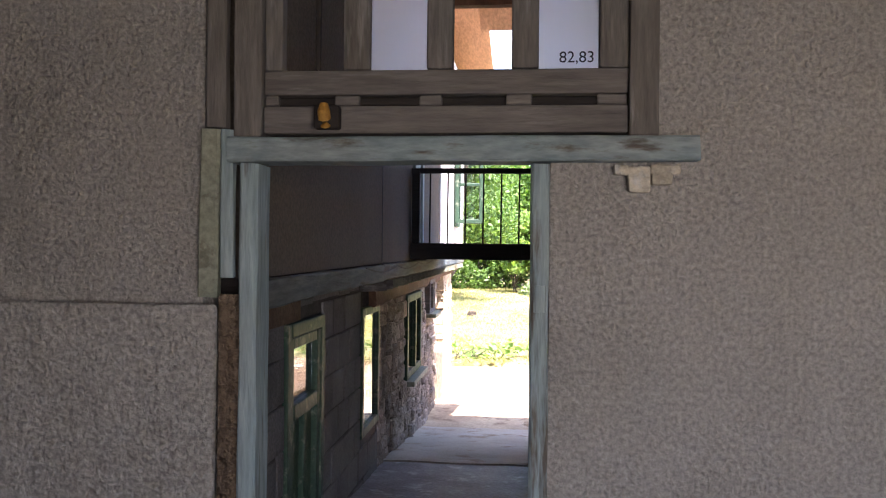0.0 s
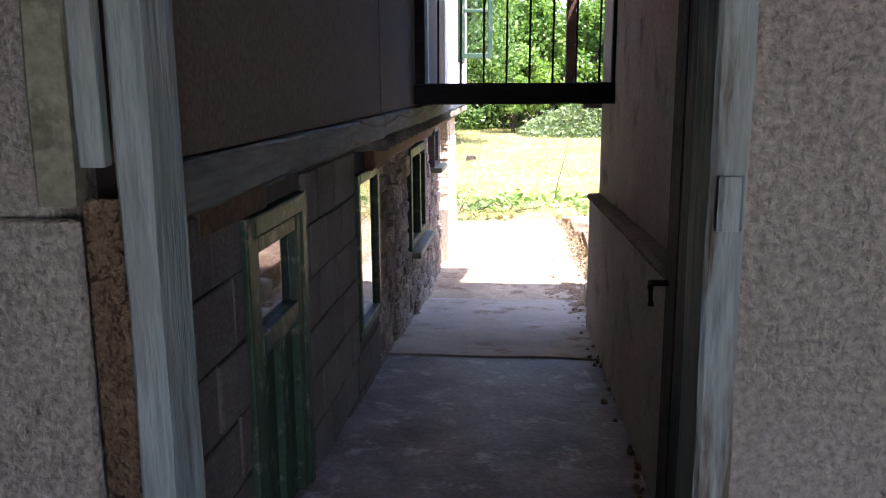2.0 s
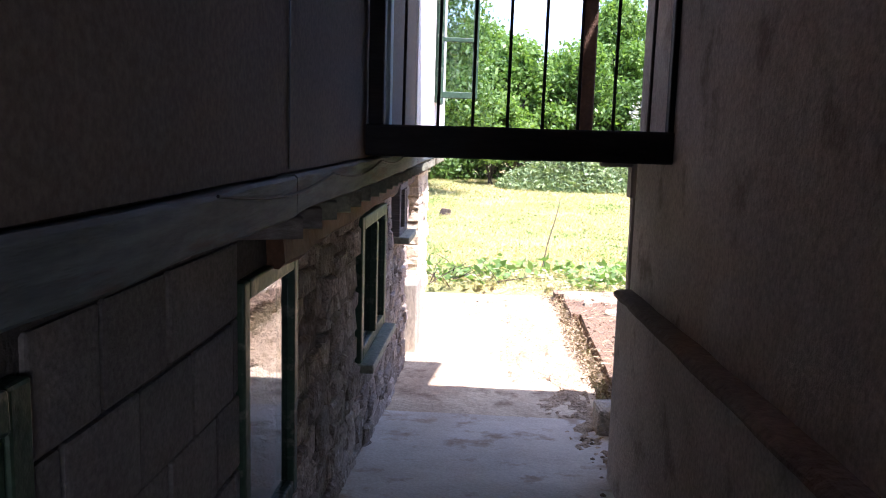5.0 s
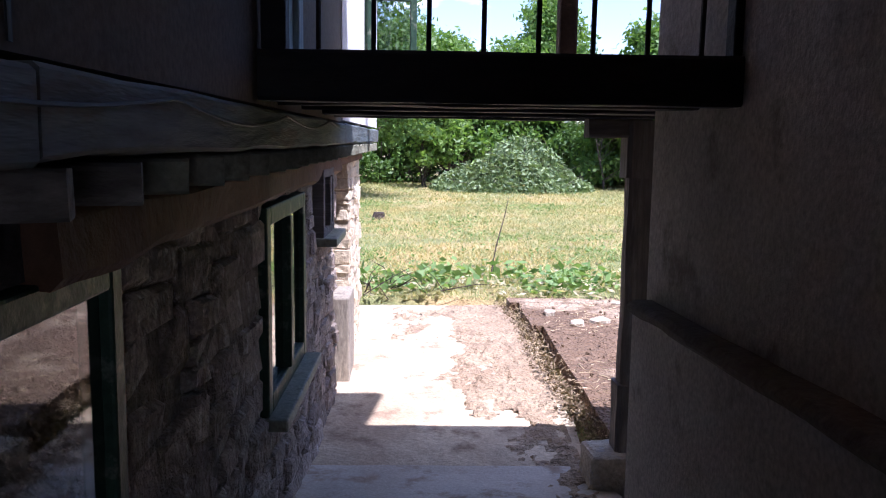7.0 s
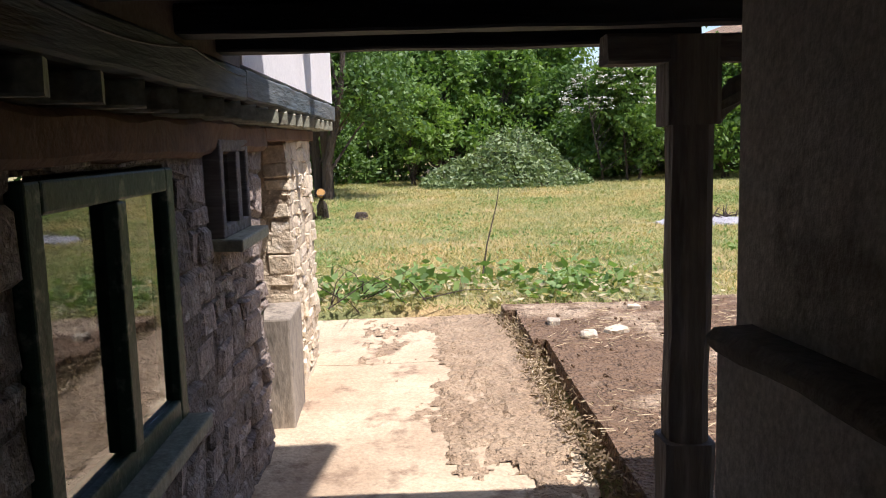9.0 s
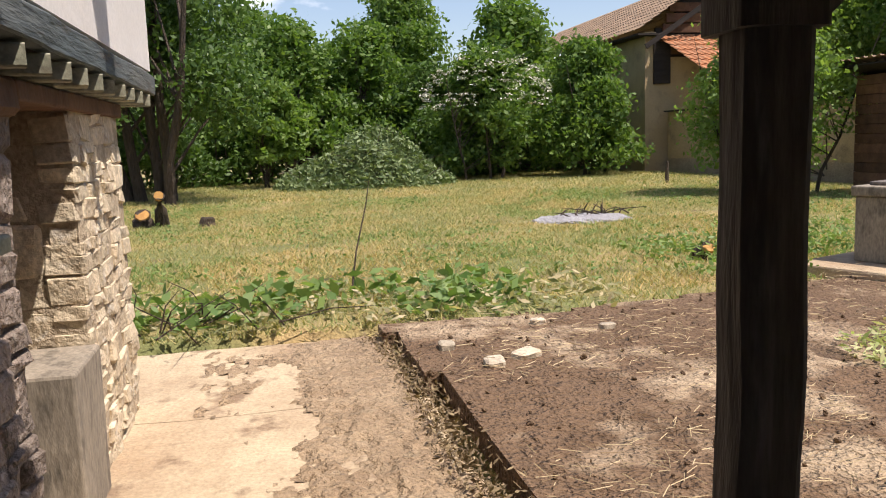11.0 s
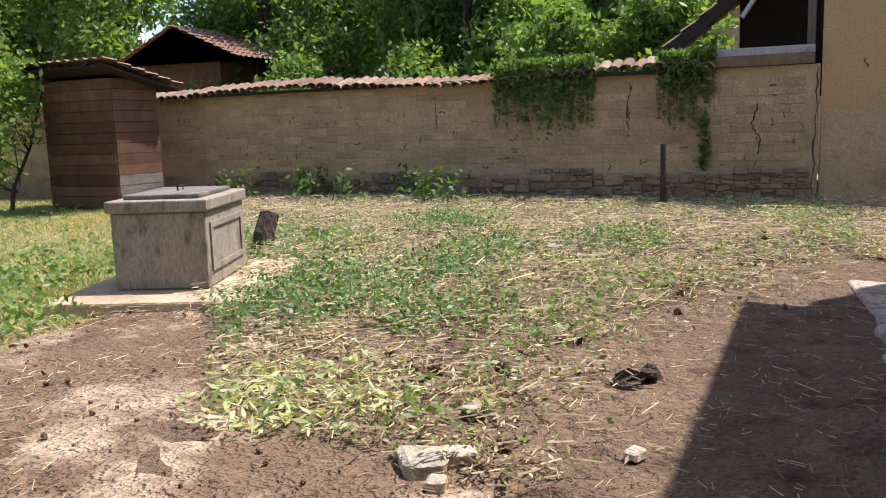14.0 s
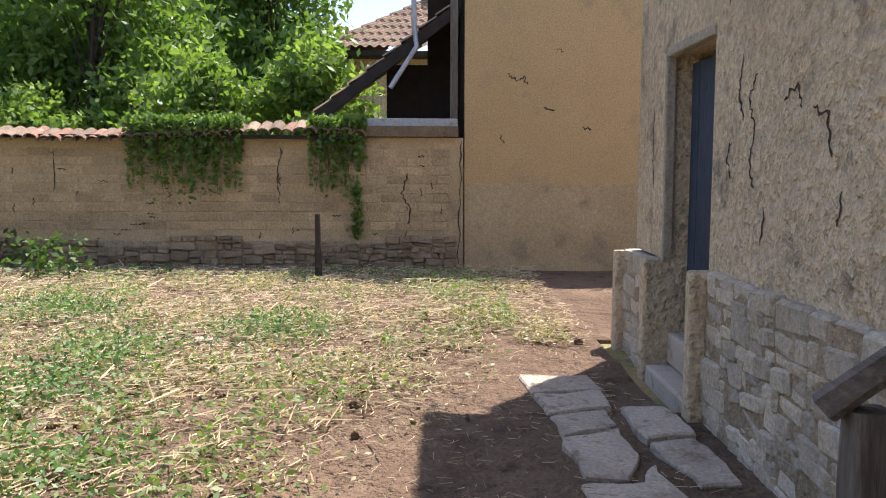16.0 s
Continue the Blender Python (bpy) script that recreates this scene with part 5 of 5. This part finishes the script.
for i, (x, y, k) in enumerate(((17.6, 11.3, 1.0), (17.9, 14.4, 0.82), (18.2, 9.2, 1.05), (17.2, 17.3, 0.8), (19.5, 12.6, 1.1))):
    m = Matrix.Translation((x, y, 0)) @ pose(0, 0, 0, 0, 0, i * 100)
    if i == 0:
        bright.matrix_basis = m
    else:
        o = copy_thing(bright, m)
        o.scale = (k, k, k)

hedge = thing("hedge", "dark overgrown hedge at the end of the garden", "hedge", (0, 34.5, 0))
rng = np.random.default_rng(77)
hx = rng.uniform(-14, 13.2, 26000)
hz = rng.random(26000) ** 0.8 * (1.7 + 0.5 * np.sin(hx * 1.3) + 0.4 * np.sin(hx * 3.1 + 1))
part("leaves", leaves("leaves", np.stack([hx, rng.normal(0, 0.55, 26000) + 0.8 * np.sin(hx * 0.7), hz], 1), 0.10, LEAF_DARK, 0.1, 0.5, rng), LEAF_DARK, hedge)
bm = bmesh.new()
for i in range(40):
    x = rng.uniform(-13, 13)
    tube(bm, [(x, 0.8 * math.sin(x * 0.7), -0.1), (x + rng.normal() * 0.2, 0.8 * math.sin(x * 0.7), 1.6)], [0.05, 0.02], 5)
tagged(part("stems", bm, BARK, hedge), kind="stuff")

# creepers hanging over the garden wall
def creeper(label, y0, y1, zmin, n, seed, tail=None):
    rng = np.random.default_rng(seed)
    t = thing("creeper", label, "creeper", (wall_at((y0 + y1) / 2).x, (y0 + y1) / 2, 2.1))
    yy = rng.uniform(y0, y1, n)
    f = (yy - y0) / (y1 - y0)
    low = zmin - 0.1 + (2.1 - zmin) * np.abs(np.sin(yy * 17 + seed) * np.sin(yy * 41)) * 0.95 + np.abs(f - 0.5) * 0.5
    z = 2.3 - (2.3 - low) * rng.random(n) ** 1.7 + rng.normal(0, 0.04, n)
    x = np.array([wall_at(v).x for v in yy]) - 0.06 - rng.random(n) * 0.22 * np.clip((z - low) / 0.8, 0.15, 1)
    up = rng.random(n) < 0.25
    x[up] += rng.random(up.sum()) * 0.5
    z[up] = 2.15 + rng.random(up.sum()) * 0.22
    if tail:
        k = n // 12
        yy[:k] = tail[0] + rng.normal(0, 0.05, k)
        z[:k] = rng.uniform(tail[1], 1.3, k)
        x[:k] = [wall_at(v).x - 0.06 for v in yy[:k]]
    c = np.stack([x, yy, z], 1) - np.array(t.location)
    part("leaves", leaves("leaves", c, 0.045, LEAF_MID, 0.1, 0.6, rng), LEAF_MID, t)
    bm = bmesh.new()
    for i in range(14):
        v = y0 + (y1 - y0) * rng.random()
        p = wall_at(v)
        zb = zmin + rng.random() * 0.7
        tube(bm, [Vector((p.x + 0.2, v, 2.15)) - t.location, Vector((p.x - 0.06, v, 2.1)) - t.location, Vector((p.x - 0.05, v + rng.normal() * 0.1, zb)) - t.location], [0.008, 0.007, 0.003], 4)
    part("stems", bm, BARK, t)
creeper("leafy creeper hanging over the tiled wall", 9.75, 11.5, 1.1, 3800, 3)
creeper("smaller creeper with a long trailing stem", 7.9, 8.75, 1.15, 2100, 5, (8.05, 0.5))

# ---- plants on the ground ----
def tufts(name, label, pts, size, material, flat=0.0, aspect=0.25, seed=1, cat="grass"):
    rng = np.random.default_rng(seed)
    o = part(name, leaves(name, pts, size, material, flat, aspect, rng), material)
    return tagged(o, label, cat, kind="stuff")

def blades(name, label, xy, h, w, material, seed, cat="grass", lean=0.6, z0=0.0):
    """one upright triangle per blade"""
    rng = np.random.default_rng(seed)
    n = len(xy)
    a = rng.random(n) * 2 * np.pi
    hh = h * rng.uniform(0.4, 1.4, n)
    d = np.stack([np.cos(a), np.sin(a)], 1) * (w * rng.uniform(0.6, 1.4, n))[:, None]
    t = rng.normal(size=(n, 2)) * (hh * lean)[:, None]
    z = np.full((n, 1), z0 - 0.01)
    v = np.stack([np.hstack([xy - d, z]), np.hstack([xy + d, z]), np.hstack([xy + t, z + hh[:, None]])], 1).reshape(-1, 3)
    return tagged(part(name, py(name, v, quads(v, 3), material), material), label, cat, kind="stuff")

def scatter(n, x0, x1, y0, y1, fn, rng):
    p = np.stack([rng.uniform(x0, x1, n), rng.uniform(y0, y1, n)], 1)
    return p[[bool(fn(a, b)) for a, b in p]]

rng = np.random.default_rng(40)
random.seed(5)
def lump(x, y, s, q):
    return noise.noise(Vector((x * q, y * q, s)))
def lawn_ok(x, y):
    if in_yard(x, y) or (x < 1.6 and y < 10.6) or ((x - 5.6) / 0.8) ** 2 + ((y - 17.1) / 0.5) ** 2 < 1:
        return False
    if abs(x - 6.7) < 1 and abs(y - 11.25) < 0.85:
        return False
    return noise.noise(Vector((x * 0.55, y * 0.55, 2))) > -0.25 - 0.6 * rng.random()
blades("lawn_grass", "short patchy half-dry mown grass", scatter(190000, -4, 14, 10.3, 24, lawn_ok, rng), 0.055, 0.006, GRASS, 41, lean=0.9)
blades("lawn_green_grass", "greener patches of short grass", scatter(90000, -4, 13, 10.8, 24, lambda x, y: lawn_ok(x, y) and lump(x, y, 21, 0.45) + 0.6 * lump(x, y, 22, 1.7) > 0.28, rng), 0.06, 0.008, WEED, 43, lean=0.9)
blades("lawn_straw_grass", "bleached straw-coloured patches of mown grass", scatter(90000, -4, 13, 11.2, 26, lambda x, y: lawn_ok(x, y) and lump(x, y, 51, 0.4) + 0.5 * lump(x, y, 52, 1.5) > 0.1, rng), 0.05, 0.008, STRAW_GRASS, 45, lean=1.1)
blades("lawn_grass_far", "short half-dry mown grass farther off", scatter(60000, -8, 14, 24, 36, lawn_ok, rng), 0.07, 0.011, GRASS, 42, lean=0.9)

def soil_ok(x, y):
    return in_soil(x, y) and not in_yard(x, y) and y > np.interp(x, [3.5, 6.5, 7.6, 9.0, 9.4], [7.7, 7.6, 6.95, 6.6, 5.0]) + 0.5 * noise.noise(Vector((x * 1.1, y * 1.1, 4))) + random.gauss(0, 0.35) and lump(x, y, 71, 1.7) + 0.7 * lump(x, y, 72, 4.6) > random.uniform(-0.75, 0.2)
def stalks(name, label, xy, length, r, material, seed):
    rng = np.random.default_rng(seed)
    n = len(xy)
    a = rng.random(n) * 2 * np.pi
    L = length * rng.uniform(0.3, 1.5, n)
    d = np.stack([np.cos(a) * L, np.sin(a) * L, rng.normal(0, 0.10, n) * L], 1) / 2
    z = 0.05 + rng.random(n) ** 2 * 0.11
    c = np.column_stack([xy, z])
    s = np.stack([-np.sin(a), np.cos(a), np.zeros(n)], 1) * r
    u = np.array([0, 0, r * 1.4])
    v = np.stack([c - d - s, c - d + s, c - d + u, c + d - s, c + d + s, c + d + u], 1).reshape(-1, 3)
    f = []
    for i in range(n):
        k = 6 * i
        f += [(k, k + 3, k + 5, k + 2), (k + 1, k + 2, k + 5, k + 4), (k, k + 1, k + 4, k + 3)]
    return tagged(part(name, py(name, v, f, material), material), label, "straw", kind="stuff")
stalks("straw_litter", "dry cut stalks strewn over the soil", scatter(60000, 3.6, 14.4, 5.4, 16, soil_ok, rng), 0.10, 0.0034, STRAW, 51)
stalks("cut_stems", "long cut stems lying across the weeds", scatter(4200, 4.2, 14.2, 6.2, 16, lambda x, y: soil_ok(x, y) and lump(x, y, 31, 0.5) + 0.12 * (x - 9) > -0.1, rng), 0.36, 0.005, STRAW, 53)
stalks("bare_soil_straw", "scattered short straw on the bare soil", scatter(1500, 3.7, 9.0, 5.5, 8.0, in_soil, rng), 0.055, 0.0018, STRAW, 54)
stalks("yard_straw", "dry grass stalks strewn on the yard", scatter(5200, 1.5, 6, 5.3, 11.1, lambda x, y: in_yard(x, y) and lump(x, y, 44, 0.9) > -0.05, rng), 0.075, 0.0018, STRAW, 52)
def weeds_at(n, x0, x1, y0, y1, fn, seed, hmax):
    rng = np.random.default_rng(seed)
    p = scatter(n, x0, x1, y0, y1, fn, rng)
    return np.column_stack([p, 0.05 + rng.random(len(p)) ** 1.6 * hmax])
tufts("cut_weeds", "half-wilted cut weeds strewn on the soil", weeds_at(170000, 3.8, 14.3, 5.6, 16, lambda x, y: soil_ok(x, y) and lump(x, y, 3, 0.8) + 0.9 * lump(x, y, 6, 3.0) > -0.06, 61, 0.09), 0.024, WEED_PALE, 0.55, 0.33, 61, "weeds")
tufts("green_weeds", "green low weeds in clumps", weeds_at(75000, 4.0, 14.3, 6.0, 16, lambda x, y: soil_ok(x, y) and lump(x, y, 13, 0.7) + 0.8 * lump(x, y, 16, 2.6) > 0.17, 62, 0.15), 0.023, WEED, 0.35, 0.5, 62, "weeds")
NETTLES = ((6.4, 9.7, 0.9), (7.4, 9.3, 0.7), (8.6, 9.4, 0.8), (5.5, 9.9, 0.6), (7.0, 10.3, 0.8), (9.6, 8.3, 0.7), (6.1, 8.6, 0.5), (10.5, 10.6, 0.8))
tufts("nettle_clumps", "dense dark green nettle regrowth", weeds_at(55000, 4.6, 11.6, 7.4, 11.3, lambda x, y: any(((x - a) ** 2 + (y - b) ** 2) / r ** 2 < 1.3 * random.random() ** 2 + 0.9 * lump(x, y, 17, 2.6) - 0.1 for a, b, r in NETTLES) and not in_yard(x, y) and not (abs(x - 6.7) < 1.05 and abs(y - 11.25) < 0.9), 69, 0.2), 0.022, WEED_BLUE, 0.3, 0.5, 69, "weeds")
tufts("wilted_heap", "pale wilted broad leaves heaped on the soil", weeds_at(2300, 3.7, 5.3, 7.8, 9.5, lambda x, y: ((x - 4.5) / 0.62) ** 2 + ((y - 8.6) / 0.6) ** 2 < 1 - 0.6 * random.random(), 63, 0.09), 0.038, WILT_LIGHT, 0.6, 0.25, 63, "weeds")
tufts("bank_weeds", "broad-leaved green weeds at the path end", weeds_at(2000, -0.6, 2.9, 10.6, 12.6, lambda x, y: lump(x, y, 4, 1.6) > -0.05 and (y - 11.4) ** 2 < 0.6 - 0.5 * random.random(), 64, 0.2), 0.065, WEED, 0.45, 0.5, 64, "weeds")
tufts("bank_wilted_weeds", "pale wilting cut leaves at the path end", weeds_at(2600, -0.8, 3.6, 10.5, 12.9, lambda x, y: lump(x, y, 14, 1.3) > -0.2 and (y - 11.4) ** 2 < 1.1 * random.random(), 74, 0.08), 0.045, WEED_PALE, 0.6, 0.35, 74, "weeds")
tufts("well_weeds", "green weeds round the well and stumps", weeds_at(7000, 4.6, 9.2, 10.6, 13.6, lambda x, y: not in_yard(x, y) and not (abs(x - 6.7) < 1.0 and abs(y - 11.25) < 0.9) and lump(x, y, 9, 1.5) > -0.15, 65, 0.2), 0.035, WEED, 0.3, 0.45, 65, "weeds")
tufts("wall_foot_weeds", "tall dark weeds at the foot of the wall", weeds_at(7000, 13.2, 14.6, 11.5, 16.6, lambda x, y: lump(x, y, 5, 1.1) + 0.5 * lump(x, y, 2, 3.1) > 0.05 + 0.45 * random.random(), 66, 0.6), 0.06, LEAF_DARK, 0.2, 0.5, 66, "weeds")
tufts("lawn_weeds", "leafy litter on the lawn", weeds_at(16000, -3, 13, 11, 24, lambda x, y: lawn_ok(x, y) and lump(x, y, 7, 0.5) + 0.6 * lump(x, y, 8, 2) > 0.12, 67, 0.08), 0.03, WEED, 0.5, 0.45, 67, "weeds")
tufts("kerb_weeds", "dry roots and moss on the broken slab edge", np.array([(np.interp(y, [6.3, 6.9, 8.0, 9.5, 10.6], [1.70, 1.66, 1.60, 1.58, 1.46]) + random.gauss(-0.02, 0.05), y, 0.0 + random.gauss(-0.03, 0.04)) for y in np.random.default_rng(5).uniform(6.2, 10.4, 3000)]), 0.02, ROOTS, 0.2, 0.3, 68, "weeds")
bm = bmesh.new()
for i in range(26):
    a = Vector((rg.uniform(-0.5, 0.9), rg.uniform(10.4, 11.3), rg.uniform(0.0, 0.12)))
    b = a + Vector((rg.gauss(0, 0.3), rg.gauss(0, 0.25), rg.uniform(0.0, 0.3)))
    tube(bm, [a, a.lerp(b, 0.5) + Vector((rg.gauss(0, 0.04), 0, 0.04)), b], [0.007, 0.005, 0.002], 5)
tagged(part("dead_branches", bm, BARK), "tangle of dead dark twigs at the path end", "twigs", kind="stuff")
bm = bmesh.new()
for i in range(60):
    y = rg.uniform(1.2, 6.2)
    s = rg.uniform(0.006, 0.022)
    bmesh.ops.create_icosphere(bm, subdivisions=1, radius=s, matrix=Matrix.Translation((1.39 + rg.gauss(0, 0.03) - 1.45, y - 4.5, floor_z(y) + s * 0.4)))
part("pebbles", bm, STONE_DARK, rub)

def clods(name, label, n, fn, x0, x1, y0, y1, smax, material, seed, z):
    r = random.Random(seed)
    bm = bmesh.new()
    k = 0
    while k < n:
        x, y = r.uniform(x0, x1), r.uniform(y0, y1)
        if not fn(x, y):
            continue
        k += 1
        s = smax * r.random() ** 2.5 + 0.006
        m = Matrix.Translation((x, y, z + s * 0.2)) @ pose(0, 0, 0, r.uniform(0, 90), r.uniform(0, 90), 0) @ Matrix.Diagonal((s, s * r.uniform(0.5, 1), s * r.uniform(0.4, 0.8), 1))
        bmesh.ops.create_icosphere(bm, subdivisions=1, radius=1, matrix=m)
    me = bpy.data.meshes.new(name)
    bm.to_mesh(me)
    bm.free()
    return tagged(part(name, me, material), label, "dirt", kind="stuff")
clods("yard_clods", "small dark clods of earth on the yard", 500, in_yard, 1.6, 6, 5.4, 11.1, 0.018, SOIL, 81, 0.04)
clods("soil_clods", "clods and crumbs of dry soil", 700, soil_ok, 3.8, 11, 5.5, 12, 0.05, SOIL, 82, 0.04)

def crack(name, label, pts, width, material, normal, seed):
    """a jagged crack, its inner shade drawn as a thin dark sliver laid on the surface"""
    r = random.Random(seed)
    nv = Vector(normal)
    fine = []
    for a, c in zip(pts, pts[1:]):
        a, c = Vector(a), Vector(c)
        for q in range(7):
            fine.append(a.lerp(c, q / 7))
    fine.append(Vector(pts[-1]))
    bm = bmesh.new()
    prev = None
    for i, p in enumerate(fine):
        d = (fine[min(i + 1, len(fine) - 1)] - fine[max(i - 1, 0)]).normalized()
        s = d.cross(nv).normalized()
        p = p + s * r.uniform(-1, 1) * width * 1.3
        w = width * r.uniform(0.25, 1.0) * (0.3 if i in (0, len(fine) - 1) else 1)
        cur = [bm.verts.new(p - s * w + nv * 0.003), bm.verts.new(p + s * w + nv * 0.003)]
        if prev:
            bm.faces.new((prev[0], prev[1], cur[1], cur[0]))
        prev = cur
    return tagged(part(name, bm, material), label, "crack", kind="structure")
# dark colour that stands for the shade inside cracks and open joints
CRACK = M("crack_shade", (0.10, 0.075, 0.05), (0.07, 0.05, 0.035), 8, 1.0, 0.5, 60)
for i, (x, z, pts) in enumerate(((6.75, 2.15, ((0, 0), (0.05, -0.2), (-0.03, -0.35))), (6.55, 1.75, ((0, 0.28), (0.10, 0.15), (0.02, 0.0), (0.06, -0.2), (0.0, -0.32))), (6.9, 1.6, ((0, 0.1), (0.06, 0.0), (0.0, -0.12))), (6.2, 1.85, ((0, 0), (-0.14, 0.08), (-0.2, -0.04))), (5.9, 1.7, ((0, 0.1), (-0.15, 0.06), (-0.2, -0.12))), (7.0, 2.6, ((0, 0.3), (0.08, 0.1), (0.0, -0.15))), (6.4, 1.15, ((0, 0.2), (0.03, 0.0))), (5.6, 1.3, ((0, 0.15), (0.04, 0.0))), (8.6, 1.6, ((0, 0.4), (0.03, 0.1), (-0.02, -0.2))))):
    crack("plaster_crack", "open crack in the mud plaster", [(x + a, 5.12, z + c) for a, c in pts], 0.014, CRACK, (0, 1, 0), i)
for i, (y, pts) in enumerate(((7.26, ((0, 1.5), (0.1, 1.2), (-0.02, 0.95), (0.05, 0.5))), (6.46, ((0, 2.0), (0.0, 1.2), (0.03, 0.1))), (9.2, ((0, 1.9), (0.05, 1.4), (0, 0.9))), (12.6, ((0, 1.8), (0.04, 1.2))))):
    crack("wall_fissure", "long crack down the mud wall", [(wall_at(y + a).x - 0.012, y + a, z) for a, z in pts], 0.016, CRACK, (-1, 0, 0), 20 + i)
for i, pts in enumerate((((5.75, 3.02), (5.62, 2.92), (5.5, 2.98), (5.45, 2.85)), ((5.2, 2.5), (5.0, 2.48)), ((5.85, 2.1), (5.8, 1.95)), ((4.6, 2.2), (4.45, 2.18)), ((5.0, 3.4), (4.9, 3.35)))):
    crack("wall_fissure", "small crack in the ochre paint", [(15.018, y, z) for y, z in pts], 0.018, CRACK, (-1, 0, 0), 40 + i)
# slivers on the wall face paint the shade of missing mortar
rp = random.Random(90)
for i in range(70):
    y, z = rp.uniform(6.6, 18.5), rp.uniform(0.55, 1.9)
    w, h = (rp.uniform(0.05, 0.16), 0) if rp.random() < 0.55 else (0.01, rp.uniform(0.05, 0.14))
    crack("joint_gap", "dark sliver for the shade in an open mud brick joint", [(wall_at(y).x - 0.013, y, z), (wall_at(y + w).x - 0.013, y + w, z - h)], 0.012, CRACK, (-1, 0, 0), 100 + i)

# ---- pieces of walls ----
def rubble(parent, name, meshes, origin, along, areas, big, depth, proud, gap, seed, limit=300):
    """uneven rubble: each area (u0, u1, z0, z1) is split again and again into stones"""
    rng = random.Random(seed)
    u = Vector(along).normalized()
    nrm = Vector((u.y, -u.x, 0))
    todo, count = list(areas), 0
    while todo and count < limit:
        u0, u1, z0, z1 = todo.pop()
        w, h = u1 - u0, z1 - z0
        size = big * rng.uniform(0.45, 1.15)
        if w > size * 1.25 or h > size * 0.62:
            f = rng.uniform(0.33, 0.67)
            if w / 1.25 > h / 0.62:
                c = u0 + w * f
                todo += [(u0, c, z0, z1), (c, u1, z0, z1)]
            else:
                c = z0 + h * f
                todo += [(u0, u1, z0, c), (u0, u1, c, z1)]
            continue
        if w < 0.03 or h < 0.025:
            continue
        a = radians(rng.gauss(0, 4))
        ux, uz = u * math.cos(a) + Vector((0, 0, math.sin(a))), Vector((0, 0, math.cos(a))) - u * math.sin(a)
        sg = rng.choice((-1, 1))
        m = Matrix.Identity(4)
        m.col[0][:3], m.col[1][:3], m.col[2][:3] = ux * (w + 0.012 - gap) * sg, nrm * -depth * sg, uz * (h + 0.008 - gap)
        m.translation = Vector(origin) + u * (u0 + u1) / 2 + nrm * (rng.uniform(*proud) - depth / 2) + Vector((0, 0, (z0 + z1) / 2))
        ob = new(name, rng.choice(meshes))
        ob.parent = parent
        ob.matrix_local = m
        count += 1

BL = set_mat(stone_meshes(3, 30, 0.03, 0.012), BLOCK)
courses(left_wall, "block", BL, (0, 0.16, 0), (0, 1, 0), 3.40, 0.02, 1.64, (0.222, 0.228), (0.31, 0.315), 0.10, (0.0, 0.008), 0.014, 1, ((0.89, 1.62, -1, 1.53), (2.71, 3.40, 0.53, 1.47)), staggered=True)
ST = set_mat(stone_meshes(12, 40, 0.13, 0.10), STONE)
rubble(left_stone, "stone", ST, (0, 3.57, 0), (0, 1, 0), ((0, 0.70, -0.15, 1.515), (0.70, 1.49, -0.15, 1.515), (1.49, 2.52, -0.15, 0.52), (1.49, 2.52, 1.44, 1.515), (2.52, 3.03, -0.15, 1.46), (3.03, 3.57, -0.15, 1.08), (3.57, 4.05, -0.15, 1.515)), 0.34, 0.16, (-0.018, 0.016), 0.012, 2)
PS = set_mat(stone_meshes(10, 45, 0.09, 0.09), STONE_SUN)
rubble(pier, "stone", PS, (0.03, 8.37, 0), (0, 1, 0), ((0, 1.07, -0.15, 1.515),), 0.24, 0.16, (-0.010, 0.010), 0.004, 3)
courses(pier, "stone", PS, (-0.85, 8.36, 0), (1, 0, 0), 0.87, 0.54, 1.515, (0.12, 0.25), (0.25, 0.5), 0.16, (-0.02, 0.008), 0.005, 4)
SP = set_mat(stone_meshes(12, 50, 0.13, 0.09), STONE_PALE)
def course_y(parent, x0, x1, y, z0, z1, seed):
    rubble(parent, "stone", SP, (x1, y, 0), (-1, 0, 0), ((0, x1 - x0, z0, z1),), 0.30, 0.16, (-0.004, 0.024), 0.006, seed)
course_y(rplinth, 4.0, 7.1, 5.17, -0.05, 0.94, 5)
course_y(rplinth, 8.40, 9.24, 5.17, -0.05, 0.88, 6)
GS = set_mat(stone_meshes(10, 60, 0.13, 0.10), STONE_DARK)
p0 = wall_at(17.5)
rubble(gwall, "stone", GS, (p0.x - 0.05, p0.y, 0), -wd, [(k * 1.1, k * 1.1 + 1.1, -0.02, 0.46 + 0.09 * math.sin(k * 2.3)) for k in range(10)], 0.30, 0.16, (-0.02, 0.03), 0.012, 7)
GB = set_mat(stone_meshes(4, 70, 0.05, 0.04), MUD_BRICK)
p0 = wall_at(18.8)
courses(gwall, "brick", GB, (p0.x - 0.0, p0.y, 0), -wd, 12.2, 0.62, 2.0, (0.135, 0.15), (0.36, 0.42), 0.12, (0.002, 0.018), 0.016, 8, staggered=True)
